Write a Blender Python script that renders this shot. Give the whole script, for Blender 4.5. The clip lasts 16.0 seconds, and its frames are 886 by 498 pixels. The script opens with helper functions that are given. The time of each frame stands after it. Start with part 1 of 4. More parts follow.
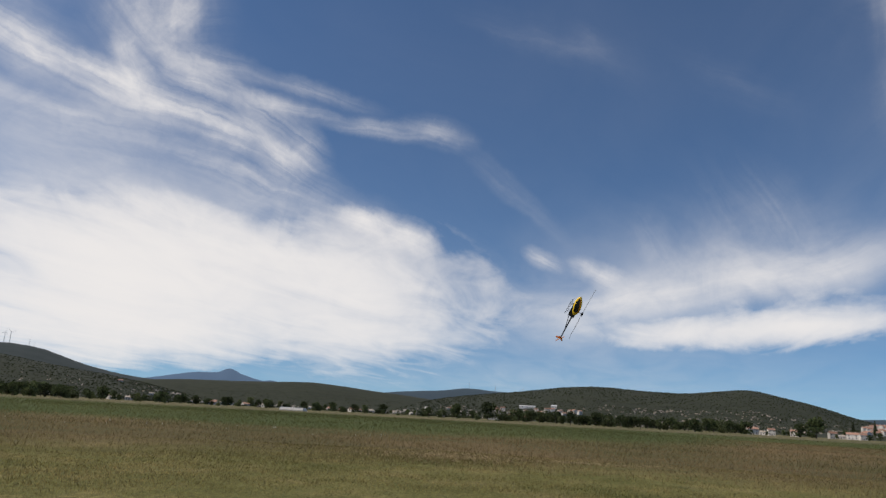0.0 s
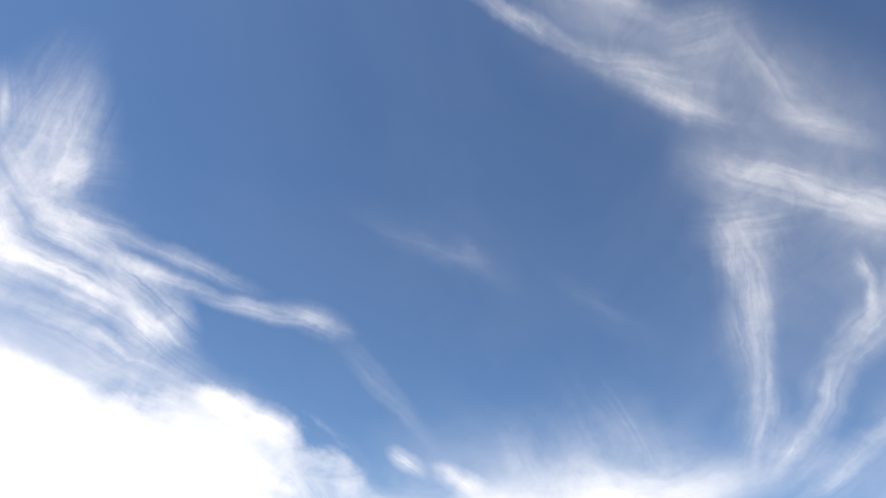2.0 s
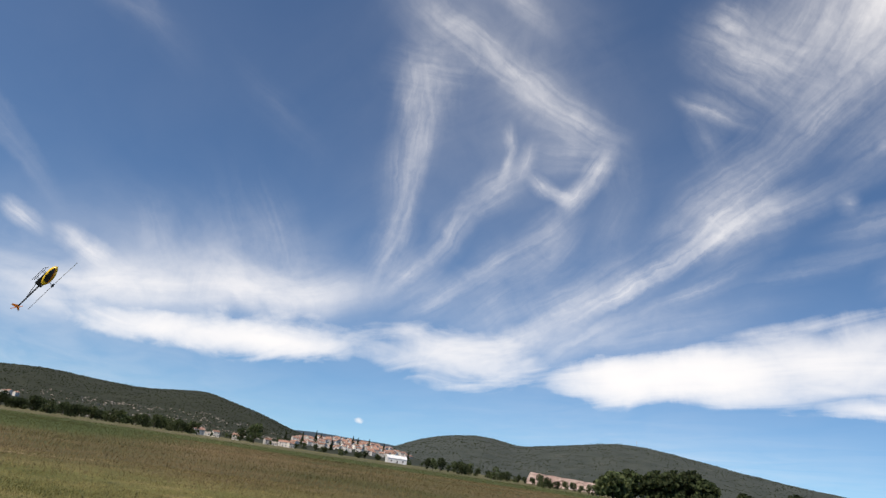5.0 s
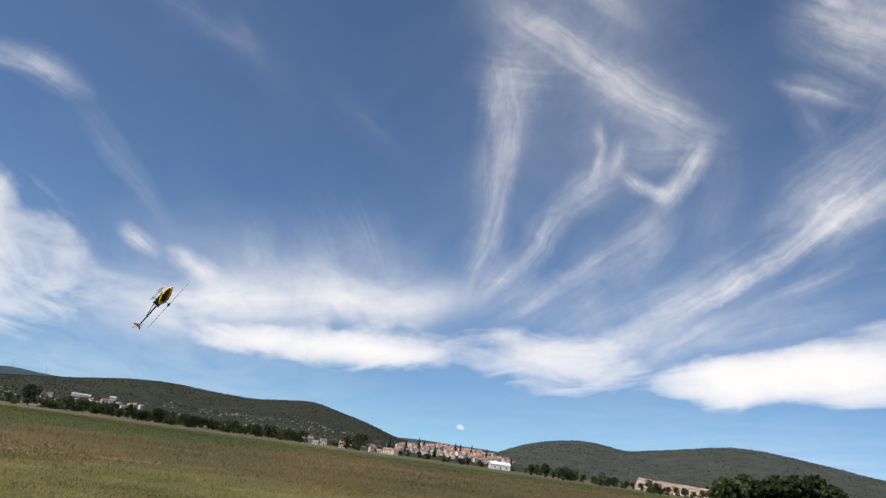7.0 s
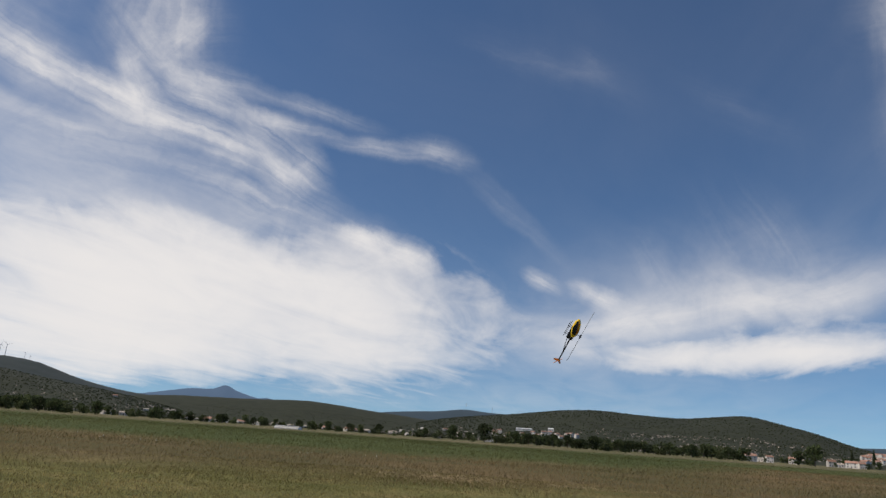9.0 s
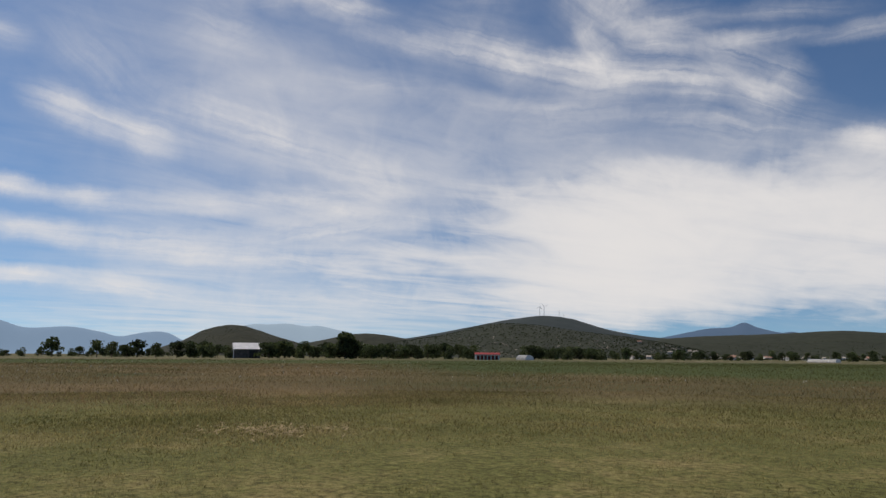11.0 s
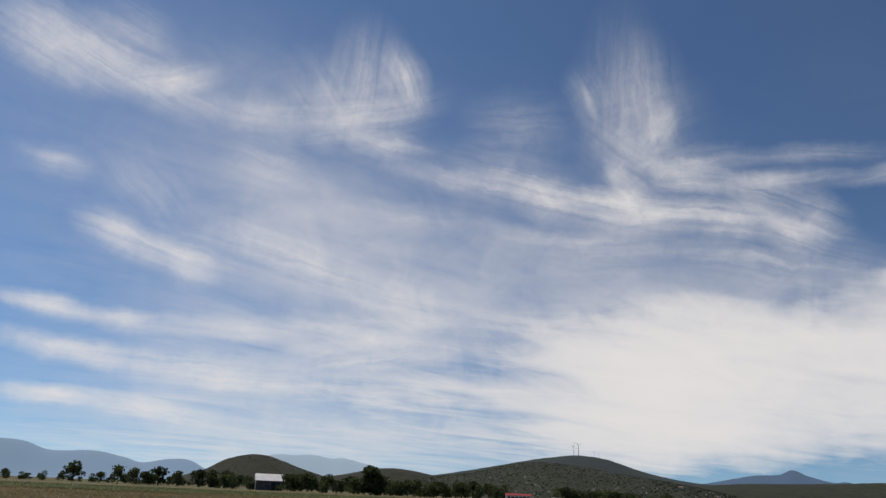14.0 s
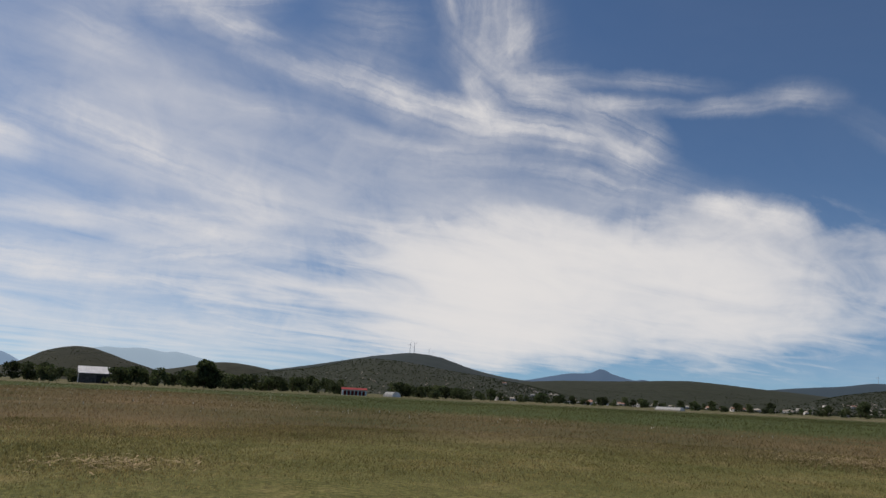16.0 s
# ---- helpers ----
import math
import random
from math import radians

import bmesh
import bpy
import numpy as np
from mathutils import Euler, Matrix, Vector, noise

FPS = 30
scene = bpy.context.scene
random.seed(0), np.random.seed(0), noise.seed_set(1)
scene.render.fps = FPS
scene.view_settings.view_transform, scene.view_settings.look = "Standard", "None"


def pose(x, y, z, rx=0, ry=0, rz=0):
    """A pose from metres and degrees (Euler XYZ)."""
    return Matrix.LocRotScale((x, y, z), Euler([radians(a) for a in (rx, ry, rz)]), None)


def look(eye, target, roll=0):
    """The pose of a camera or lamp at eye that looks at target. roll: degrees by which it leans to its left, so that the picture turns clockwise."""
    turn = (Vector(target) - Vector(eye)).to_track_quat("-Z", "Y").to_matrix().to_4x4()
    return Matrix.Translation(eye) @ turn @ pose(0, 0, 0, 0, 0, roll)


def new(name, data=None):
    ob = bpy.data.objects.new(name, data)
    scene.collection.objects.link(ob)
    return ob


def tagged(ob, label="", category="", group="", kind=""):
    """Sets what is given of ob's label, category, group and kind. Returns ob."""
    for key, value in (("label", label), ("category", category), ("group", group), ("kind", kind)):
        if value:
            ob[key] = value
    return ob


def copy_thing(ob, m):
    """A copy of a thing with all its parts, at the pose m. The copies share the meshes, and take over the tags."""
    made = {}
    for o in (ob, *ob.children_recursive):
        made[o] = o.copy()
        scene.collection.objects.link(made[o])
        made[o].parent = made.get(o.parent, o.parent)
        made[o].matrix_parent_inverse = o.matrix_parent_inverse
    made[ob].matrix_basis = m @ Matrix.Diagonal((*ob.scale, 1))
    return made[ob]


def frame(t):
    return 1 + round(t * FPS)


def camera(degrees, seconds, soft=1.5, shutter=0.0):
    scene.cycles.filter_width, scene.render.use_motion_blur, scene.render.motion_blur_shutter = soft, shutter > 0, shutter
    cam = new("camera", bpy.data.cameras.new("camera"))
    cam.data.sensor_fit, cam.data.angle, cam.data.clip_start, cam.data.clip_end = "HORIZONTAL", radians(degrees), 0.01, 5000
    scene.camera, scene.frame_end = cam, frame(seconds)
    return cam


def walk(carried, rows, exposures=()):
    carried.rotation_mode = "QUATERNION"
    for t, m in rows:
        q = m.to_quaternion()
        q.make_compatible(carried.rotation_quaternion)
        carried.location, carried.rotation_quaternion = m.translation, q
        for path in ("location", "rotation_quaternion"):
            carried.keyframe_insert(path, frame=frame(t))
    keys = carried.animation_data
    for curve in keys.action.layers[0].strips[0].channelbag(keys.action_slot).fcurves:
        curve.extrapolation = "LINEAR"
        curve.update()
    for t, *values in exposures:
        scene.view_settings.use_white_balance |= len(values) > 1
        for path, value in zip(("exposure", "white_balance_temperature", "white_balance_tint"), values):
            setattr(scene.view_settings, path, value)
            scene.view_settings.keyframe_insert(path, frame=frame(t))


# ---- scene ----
EYE = 1.6
cam = camera(65.11, 16.0, soft=1.4)

# seconds, heading (left of north), pitch, lean
ROWS = [
    (0.0, 1.11, 13.46, -3.04),
    (0.5, -1.42, 15.91, -4.36),
    (1.0, -6.10, 18.14, -3.99),
    (1.5, -7.96, 21.84, -4.15),
    (2.0, -10.70, 30.24, -5.02),
    (2.5, -21.45, 37.23, -6.40),
    (3.0, -32.70, 36.64, -6.50),
    (3.5, -41.54, 30.48, -6.71),
    (4.0, -44.27, 22.43, -7.87),
    (4.2, -43.95, 20.41, -8.35),
    (6.3, -36.12, 16.29, -7.36),
    (6.5, -35.12, 16.42, -7.49),
    (7.0, -33.04, 16.89, -7.55),
    (7.5, -28.40, 16.62, -7.41),
    (8.0, -19.25, 15.36, -7.11),
    (8.5, -10.21, 15.15, -6.50),
    (9.0, 0.80, 15.12, -4.00),
    (9.5, 16.62, 13.99, -2.26),
    (10.0, 30.26, 11.85, -1.14),
    (10.2, 34.56, 10.73, -0.49),
    (12.3, 43.63, 8.29, -0.36),
    (12.5, 43.19, 9.21, -0.37),
    (13.0, 43.37, 13.67, -1.06),
    (13.5, 43.82, 18.10, -1.81),
    (14.0, 43.69, 19.48, -2.39),
    (14.5, 43.43, 18.65, -2.69),
    (15.0, 42.28, 16.17, -2.60),
    (15.5, 37.79, 13.26, -2.50),
    (16.0, 30.69, 11.95, -2.65),
]
walk(cam, [(t, pose(0, 0, EYE, 90 + p, r, y)) for t, y, p, r in ROWS],
     exposures=[(0.0, -0.15), (1.0, -0.1), (1.5, 0.1), (2.0, 0.5), (2.5, 0.95), (3.0, 0.85), (3.5, 0.42), (4.2, 0.2), (7.5, 0.15), (8.5, -0.15), (9.5, -0.2), (10.5, -0.3), (16.0, -0.32)])


# ------------------------------------------------------------------ sky and sun
SUN_AZ, SUN_EL = 105.0, 56.0          # degrees left of north, above the horizon


def bearing(az, el=0.0, dist=1.0):
    a, e = radians(az), radians(el)
    return Vector((-math.sin(a) * math.cos(e), math.cos(a) * math.cos(e), math.sin(e))) * dist


world = bpy.data.worlds.new("sky")
scene.world = world
world.use_nodes = True
W = world.node_tree
W.nodes.clear()


def wlink(a, b):
    W.links.new(a, b)


def wmath(op, a, b=None, c=None, clamp=False):
    n = W.nodes.new("ShaderNodeMath")
    n.operation = op
    n.use_clamp = clamp
    for i, v in enumerate((a, b, c)):
        if v is None:
            continue
        if isinstance(v, (int, float)):
            n.inputs[i].default_value = v
        else:
            wlink(v, n.inputs[i])
    return n.outputs[0]


def wcombine(x, y, z=0.0):
    n = W.nodes.new("ShaderNodeCombineXYZ")
    for i, v in enumerate((x, y, z)):
        if isinstance(v, (int, float)):
            n.inputs[i].default_value = v
        else:
            wlink(v, n.inputs[i])
    return n.outputs[0]


def wnoise(vec, scale, detail=4.0, rough=0.55, distort=0.0):
    n = W.nodes.new("ShaderNodeTexNoise")
    wlink(vec, n.inputs["Vector"])
    n.inputs["Scale"].default_value = scale
    n.inputs["Detail"].default_value = detail
    n.inputs["Roughness"].default_value = rough
    n.inputs["Distortion"].default_value = distort
    return n


sky = W.nodes.new("ShaderNodeTexSky")
sky.sky_type = "NISHITA"
sky.sun_disc = False
sky.sun_elevation, sky.sun_rotation = radians(SUN_EL), radians(-SUN_AZ)
sky.altitude, sky.air_density, sky.dust_density, sky.ozone_density = 600.0, 1.0, 0.3, 1.3

coord = W.nodes.new("ShaderNodeTexCoord")
# the haze of the last degrees over the horizon is kept out
raised = W.nodes.new("ShaderNodeVectorMath")
raised.operation = "ADD"
wlink(coord.outputs["Generated"], raised.inputs[0])
raised.inputs[1].default_value = (0, 0, 0.08)
unit = W.nodes.new("ShaderNodeVectorMath")
unit.operation = "NORMALIZE"
wlink(raised.outputs[0], unit.inputs[0])
wlink(unit.outputs[0], sky.inputs["Vector"])
sep = W.nodes.new("ShaderNodeSeparateXYZ")
wlink(coord.outputs["Generated"], sep.inputs[0])
dx, dy, dz = sep.outputs
to_deg = 180.0 / math.pi
SKY_X = wmath("MULTIPLY", wmath("ARCTAN2", dx, dy), to_deg)       # degrees right of north
SKY_Y = wmath("MULTIPLY", wmath("ARCSINE", dz), to_deg)           # degrees above the horizon
flat = wcombine(SKY_X, SKY_Y)

# the layer of ice cloud: parallel streets that run away towards WIND degrees right of north
WIND = radians(14.0)
lift = wmath("ADD", wmath("MAXIMUM", dz, 0.0), 0.07)
px_, py_ = wmath("DIVIDE", dx, lift), wmath("DIVIDE", dy, lift)
along = wmath("ADD", wmath("MULTIPLY", px_, math.sin(WIND)), wmath("MULTIPLY", py_, math.cos(WIND)))
across = wmath("SUBTRACT", wmath("MULTIPLY", px_, math.cos(WIND)), wmath("MULTIPLY", py_, math.sin(WIND)))
fibre = wnoise(wcombine(wmath("MULTIPLY", along, 0.45), across), 2.2, 6.0, 0.54, 0.7).outputs["Fac"]
curl = wnoise(flat, 0.22, 6.0, 0.60, 1.2).outputs["Fac"]
puff = wnoise(flat, 0.75, 5.0, 0.62, 0.8).outputs["Fac"]

# bend the coordinates so that every band frays
bend = wnoise(flat, 0.16, 6.0, 0.66)
bend_sub = W.nodes.new("ShaderNodeVectorMath")
bend_sub.operation = "SUBTRACT"
wlink(bend.outputs["Color"], bend_sub.inputs[0])
bend_sub.inputs[1].default_value = (0.5, 0.5, 0.5)
bend_mul = W.nodes.new("ShaderNodeVectorMath")
bend_mul.operation = "MULTIPLY_ADD"
wlink(bend_sub.outputs[0], bend_mul.inputs[0])
bend_mul.inputs[1].default_value = (2.2, 1.8, 0.0)
wlink(flat, bend_mul.inputs[2])
BENT = bend_mul.outputs[0]

COMBS = {}


def comb(angle):
    """Fibres that run along that direction of the sky, shared by all bands of about that direction."""
    key = round(math.degrees(angle) / 12.0) % 15
    if key not in COMBS:
        m = W.nodes.new("ShaderNodeMapping")
        m.vector_type = "TEXTURE"
        wlink(BENT, m.inputs["Vector"])
        m.inputs["Location"].default_value = (key * 7.3, key * 3.1, 0)
        m.inputs["Rotation"].default_value = (0, 0, radians(key * 12.0))
        m.inputs["Scale"].default_value = (14.0, 0.9, 1)
        n = wnoise(m.outputs[0], 1.0, 7.0, 0.58, 0.3).outputs["Fac"]
        COMBS[key] = wmath("MULTIPLY_ADD", wmath("MULTIPLY_ADD", n, 2.4, -0.75, clamp=True), 0.8, 0.26)
    return COMBS[key]


class Layer:
    """A sum of soft bands of cloud, from bearing and height to bearing and height in degrees. With fibres, each is combed along its length."""

    def __init__(self, fibres, profile, spread):
        self.total, self.fibres, self.profile, self.spread = None, fibres, profile, spread

    def band(self, x0, y0, x1, y1, width, weight):
        width = width * self.spread
        half = math.hypot(x1 - x0, y1 - y0) * (0.74 if self.fibres else 0.56) + width * (0.35 if self.fibres else 0.7)
        angle = math.atan2(y1 - y0, x1 - x0)
        m = W.nodes.new("ShaderNodeMapping")
        m.vector_type = "TEXTURE"
        wlink(BENT, m.inputs["Vector"])
        m.inputs["Location"].default_value = ((x0 + x1) / 2, (y0 + y1) / 2, 0)
        m.inputs["Rotation"].default_value = (0, 0, angle)
        m.inputs["Scale"].default_value = (half, width, 1)
        g = W.nodes.new("ShaderNodeTexGradient")
        g.gradient_type = self.profile
        wlink(m.outputs[0], g.inputs[0])
        fac = g.outputs["Fac"]
        if self.fibres:
            fac = wmath("MULTIPLY", wmath("POWER", fac, 1.5), comb(angle))
        self.total = wmath("MULTIPLY_ADD", fac, weight, 0.0 if self.total is None else self.total)


wisps = Layer(True, "SPHERICAL", 2.25)
# long plume of the northern sky, its branch and its tail
wisps.band(-37.6, 24.1, -32.9, 23.2, 1.1, 0.68)
wisps.band(-32.9, 23.2, -27.4, 21.8, 1.1, 0.6)
wisps.band(-29.6, 22.3, -23.6, 21.7, 0.93, 0.73)
wisps.band(-23.6, 21.7, -17.4, 20, 0.93, 0.73)
wisps.band(-17.4, 20, -14.5, 18.9, 0.93, 0.73)
wisps.band(-20.5, 22.5, -15, 19.3, 0.56, 0.46)
wisps.band(-15.9, 19.2, -9.9, 15.9, 1.2, 0.26)
wisps.band(-9.9, 15.9, -4.4, 13.7, 1.2, 0.26)
wisps.band(-10.6, 15.8, -7, 15.1, 0.7, 0.99)
wisps.band(-7, 15.1, -3.4, 13.4, 0.7, 0.99)
wisps.band(-30.7, 28.5, -25.9, 25.3, 2.1, 0.3)
wisps.band(-29.4, 28.1, -23.4, 29.6, 2.3, 0.23)
wisps.band(-29.4, 24.8, -27.6, 22.8, 0.84, 0.4)
wisps.band(-27.6, 22.8, -24, 21.8, 0.84, 0.4)
wisps.band(-26.7, 25.1, -20.3, 24.1, 0.75, 0.49)
wisps.band(-21.2, 24.1, -11.6, 23.1, 0.51, 0.49)
wisps.band(-11.6, 23.1, -4.6, 22.7, 0.51, 0.49)
wisps.band(-5.4, 23.4, -0.3, 22.4, 0.7, 0.4)
wisps.band(-0.5, 21.9, 7.9, 15.2, 0.56, 0.15)
wisps.band(5.4, 13.4, 7.7, 12.5, 0.47, 0.68)
wisps.band(9.4, 12.5, 13.4, 11.1, 0.56, 0.83)
wisps.band(-27.1, 19.9, -12.7, 15.4, 0.65, 0.19)
wisps.band(-36.6, 18.9, -24.7, 17.8, 1.3, 0.22)
wisps.band(-24.7, 17.8, -10.7, 14.7, 1.3, 0.19)
wisps.band(0.5, 31.6, 12.2, 28.5, 0.65, 0.042)
wisps.band(9.2, 31.1, 11.2, 30, 0.47, 0.043)
wisps.band(-35.6, 13.9, -21.8, 12.5, 1.9, 0.3)
wisps.band(-21.8, 12.5, -5.8, 11.8, 1.9, 0.3)
wisps.band(13.8, 8.4, 6.7, 6.4, 0.75, 0.22)
wisps.band(8.5, 8.3, 17.3, 10.7, 1, 0.34)
wisps.band(17.3, 10.7, 29.2, 12.6, 1, 0.28)
wisps.band(19.8, 19.8, 22.8, 13.1, 1.9, 0.049)
# rays, curls and streaks of the eastern sky
wisps.band(9.8, 8.9, 22.9, 10.7, 0.93, 0.29)
wisps.band(22.9, 10.7, 33.5, 13.1, 0.93, 0.24)
wisps.band(14.4, 15.8, 16.7, 11.2, 1.2, 0.12)
wisps.band(23.3, 18.9, 26.8, 12.5, 1.4, 0.14)
wisps.band(19.8, 16.9, 22.7, 11.8, 1.4, 0.035)
wisps.band(33.4, 13.8, 34.9, 19.6, 1.2, 0.21)
wisps.band(34.2, 15.3, 34.8, 22.4, 0.93, 0.26)
wisps.band(34.8, 22.4, 36, 28.5, 0.93, 0.26)
wisps.band(36.4, 27.6, 34.4, 32.3, 1.8, 0.19)
wisps.band(44.7, 24.5, 40.4, 20.8, 1, 0.31)
wisps.band(40.4, 20.8, 38.1, 16.7, 1, 0.31)
wisps.band(38.1, 16.7, 34.4, 13.3, 1, 0.31)
wisps.band(43.2, 27.8, 43.7, 26, 0.42, 0.34)
wisps.band(43.7, 26, 43.1, 23.5, 0.42, 0.34)
wisps.band(45.4, 26.7, 44.7, 24, 0.47, 0.29)
wisps.band(45.7, 24, 47.6, 22.9, 0.47, 0.52)
wisps.band(47.6, 22.9, 49.3, 22.4, 0.47, 0.52)
wisps.band(48.6, 21.7, 50.8, 23.7, 0.7, 0.52)
wisps.band(50.8, 23.7, 52.2, 26.5, 0.7, 0.52)
wisps.band(49.1, 21.2, 45.8, 18.4, 0.93, 0.29)
wisps.band(45.8, 18.4, 41.4, 15.1, 0.93, 0.29)
wisps.band(41.4, 15.1, 36, 11.8, 0.93, 0.29)
wisps.band(45.8, 26.2, 51.9, 26.2, 1.2, 0.21)
wisps.band(46, 29.8, 52.3, 27.5, 1, 0.24)
wisps.band(40.1, 33.9, 46, 30.4, 0.75, 0.29)
wisps.band(35.5, 35.8, 42.3, 32.3, 0.75, 0.19)
wisps.band(52.8, 26.7, 54.4, 22.8, 1.3, 0.077)
wisps.band(54.4, 22.8, 52.5, 18.5, 1.3, 0.077)
wisps.band(49.8, 20.2, 46, 15.5, 1, 0.19)
wisps.band(46, 15.5, 40.8, 11.4, 1, 0.19)
wisps.band(41.9, 8.8, 50.5, 13.1, 0.65, 0.43)
wisps.band(50.5, 13.1, 58.7, 18.3, 0.65, 0.43)
wisps.band(44, 10.8, 56.7, 18.5, 1.9, 0.19)
wisps.band(58.7, 18.5, 65.1, 22.4, 1.1, 0.34)
wisps.band(58.3, 20, 65.2, 24.2, 1.7, 0.29)
wisps.band(47.2, 8.9, 54.7, 13.3, 0.65, 0.26)
wisps.band(54.7, 13.3, 64.9, 18.9, 0.65, 0.26)
wisps.band(49.7, 10.4, 64.7, 14.8, 1, 0.16)
wisps.band(6.6, 29.8, 12.5, 29.4, 0.65, 0.042)
wisps.band(17.7, 28.9, 25.2, 24.9, 0.65, 0.021)
wisps.band(76.4, 39.6, 73.9, 36.6, 2.9, 0.41)
wisps.band(73.9, 36.6, 71.4, 33, 2.9, 0.41)
wisps.band(70.8, 36.7, 66.4, 32.2, 2.8, 0.25)
wisps.band(60.2, 35.1, 70.4, 31.4, 2.1, 0.23)
wisps.band(60.9, 36.4, 63.2, 35.2, 0.84, 0.27)
wisps.band(59.5, 21.9, 65.8, 27.2, 2.1, 0.16)
wisps.band(65.8, 26.3, 73.9, 32.2, 1.7, 0.32)
wisps.band(74, 33, 77.9, 36.2, 2.1, 0.41)
wisps.band(58.3, 30.6, 63.1, 28.8, 0.56, 0.17)
wisps.band(59.3, 29.1, 61.3, 26.2, 0.75, 0.13)
wisps.band(45.8, 11.5, 60.5, 20, 0.93, 0.27)
wisps.band(60.5, 20, 71.2, 23.9, 0.93, 0.27)
wisps.band(57.7, 20.1, 65.7, 21.6, 1.5, 0.23)
wisps.band(71.3, 25, 77, 29, 1.4, 0.27)
wisps.band(70.4, 22.3, 71.4, 22.3, 0.51, 0.27)
wisps.band(69.8, 20.2, 76.3, 22, 0.65, 0.23)
wisps.band(62.7, 16.5, 76.1, 20, 0.56, 0.16)
wisps.band(72.6, 16.5, 75.9, 18.4, 0.84, 0.23)
# combed streamers overhead
wisps.band(6.6, 51.3, 20, 46.8, 0.56, 0.32)
wisps.band(19.3, 46.9, 34.1, 42.1, 0.7, 0.26)
wisps.band(24.1, 44.4, 35.5, 39.4, 0.84, 0.26)
wisps.band(27.8, 42, 34.3, 40, 0.56, 0.17)
wisps.band(11.4, 53.9, 27.7, 48.9, 0.61, 0.24)
wisps.band(18.3, 54.1, 21.2, 52.6, 0.7, 0.2)
wisps.band(21.2, 52.6, 30, 47.8, 0.7, 0.17)
wisps.band(30.3, 46.2, 37.6, 46.3, 1.5, 0.17)
wisps.band(36.9, 45.8, 41.4, 39, 1.1, 0.13)
wisps.band(39.7, 39.2, 45.8, 35.7, 0.7, 0.22)
wisps.band(31.7, 36.8, 40.4, 33.5, 1.6, 0.2)
wisps.band(39.8, 33.7, 51.6, 28, 1.3, 0.25)
wisps.band(38.5, 54.1, 41.3, 55.4, 0.61, 0.22)
wisps.band(25.8, 53.5, 27.6, 53.2, 0.47, 0.14)
wisps.band(32.3, 31.2, 38.8, 31.6, 1.6, 0.22)
wisps.band(34.5, 31.4, 33.8, 25, 1.2, 0.22)
wisps.band(33.8, 25, 33.9, 20.6, 1.2, 0.22)
wisps.band(8, 30.9, 14.4, 27.5, 1, 0.028)
wisps.band(19.7, 27.2, 26.7, 23.3, 0.93, 0.028)
wisps.band(-2.7, 32.8, 9.9, 30.1, 1, 0.025)
wisps.band(64.6, 42.9, 69.4, 38.3, 2.1, 0.25)
wisps.band(60.7, 35.6, 66.7, 30.4, 2.1, 0.25)
wisps.band(58.6, 30.6, 63.5, 28.7, 0.75, 0.17)
# torn plumes, tufts and streets of the western sky
wisps.band(-82.4, 30.3, -73.9, 29.3, 1.6, 0.85)
wisps.band(-75.8, 31.8, -70.7, 30.8, 1.9, 0.47)
wisps.band(-72.5, 28.9, -66.5, 30.9, 0.7, 0.77)
wisps.band(-73.9, 29.3, -63.6, 28.2, 1.1, 0.42)
wisps.band(-64.6, 28.7, -59.1, 28.4, 1.1, 0.51)
wisps.band(-58.7, 28.8, -47.5, 30.9, 1.6, 0.64)
wisps.band(-53.5, 28.2, -47, 27.4, 0.61, 0.68)
wisps.band(-52.5, 35.7, -52.7, 30.5, 2.2, 0.38)
wisps.band(-49.9, 34.7, -47.7, 31.1, 1.1, 0.55)
wisps.band(-58.3, 32.9, -54.7, 29.4, 2, 0.3)
wisps.band(-49.7, 26, -32.4, 23.8, 0.7, 0.51)
wisps.band(-41.6, 29.8, -34.3, 29.2, 1.6, 0.24)
wisps.band(-44.1, 26.5, -33.8, 25.1, 1.4, 0.26)
wisps.band(-28.3, 36.2, -29.8, 28.1, 2, 0.26)
wisps.band(-26.9, 34.3, -25.7, 27.7, 1.8, 0.33)
wisps.band(-32.6, 33.1, -30.9, 30.2, 1.2, 0.33)
wisps.band(-26.9, 27, -24.6, 29.6, 0.75, 0.48)
wisps.band(-29.8, 26.5, -29, 24.9, 0.65, 0.52)
wisps.band(-29, 24.9, -27.1, 23.5, 0.65, 0.52)
wisps.band(-32.9, 24, -26.2, 23, 0.61, 0.75)
wisps.band(-26.2, 23, -19.3, 21.5, 0.61, 0.75)
wisps.band(-19.9, 23.9, -15.9, 21.8, 0.93, 0.6)
wisps.band(-15.9, 21.8, -12.7, 20, 0.93, 0.6)
wisps.band(-27.5, 25.7, -19.9, 23.4, 1.2, 0.3)
wisps.band(-27, 26.1, -19.2, 25.8, 0.7, 0.48)
wisps.band(-19.6, 25.9, -9, 24.5, 0.51, 0.41)
wisps.band(-73.3, 18.3, -68.7, 16.9, 0.89, 0.94)
wisps.band(-69.2, 17.3, -63, 16.5, 1.1, 0.77)
wisps.band(-64, 19.5, -56.3, 17.6, 1.3, 0.47)
wisps.band(-58.2, 18, -51.3, 15.8, 1.2, 0.55)
wisps.band(-51.3, 15.8, -45, 13.9, 1.2, 0.55)
wisps.band(-78.1, 22.1, -74.5, 21.8, 0.79, 0.51)
wisps.band(-66.7, 15.3, -64.1, 15.2, 0.65, 0.34)
wisps.band(-63, 25.2, -57.6, 24.5, 1.2, 0.34)
wisps.band(-72.5, 23.1, -66.1, 19.1, 1.6, 0.21)
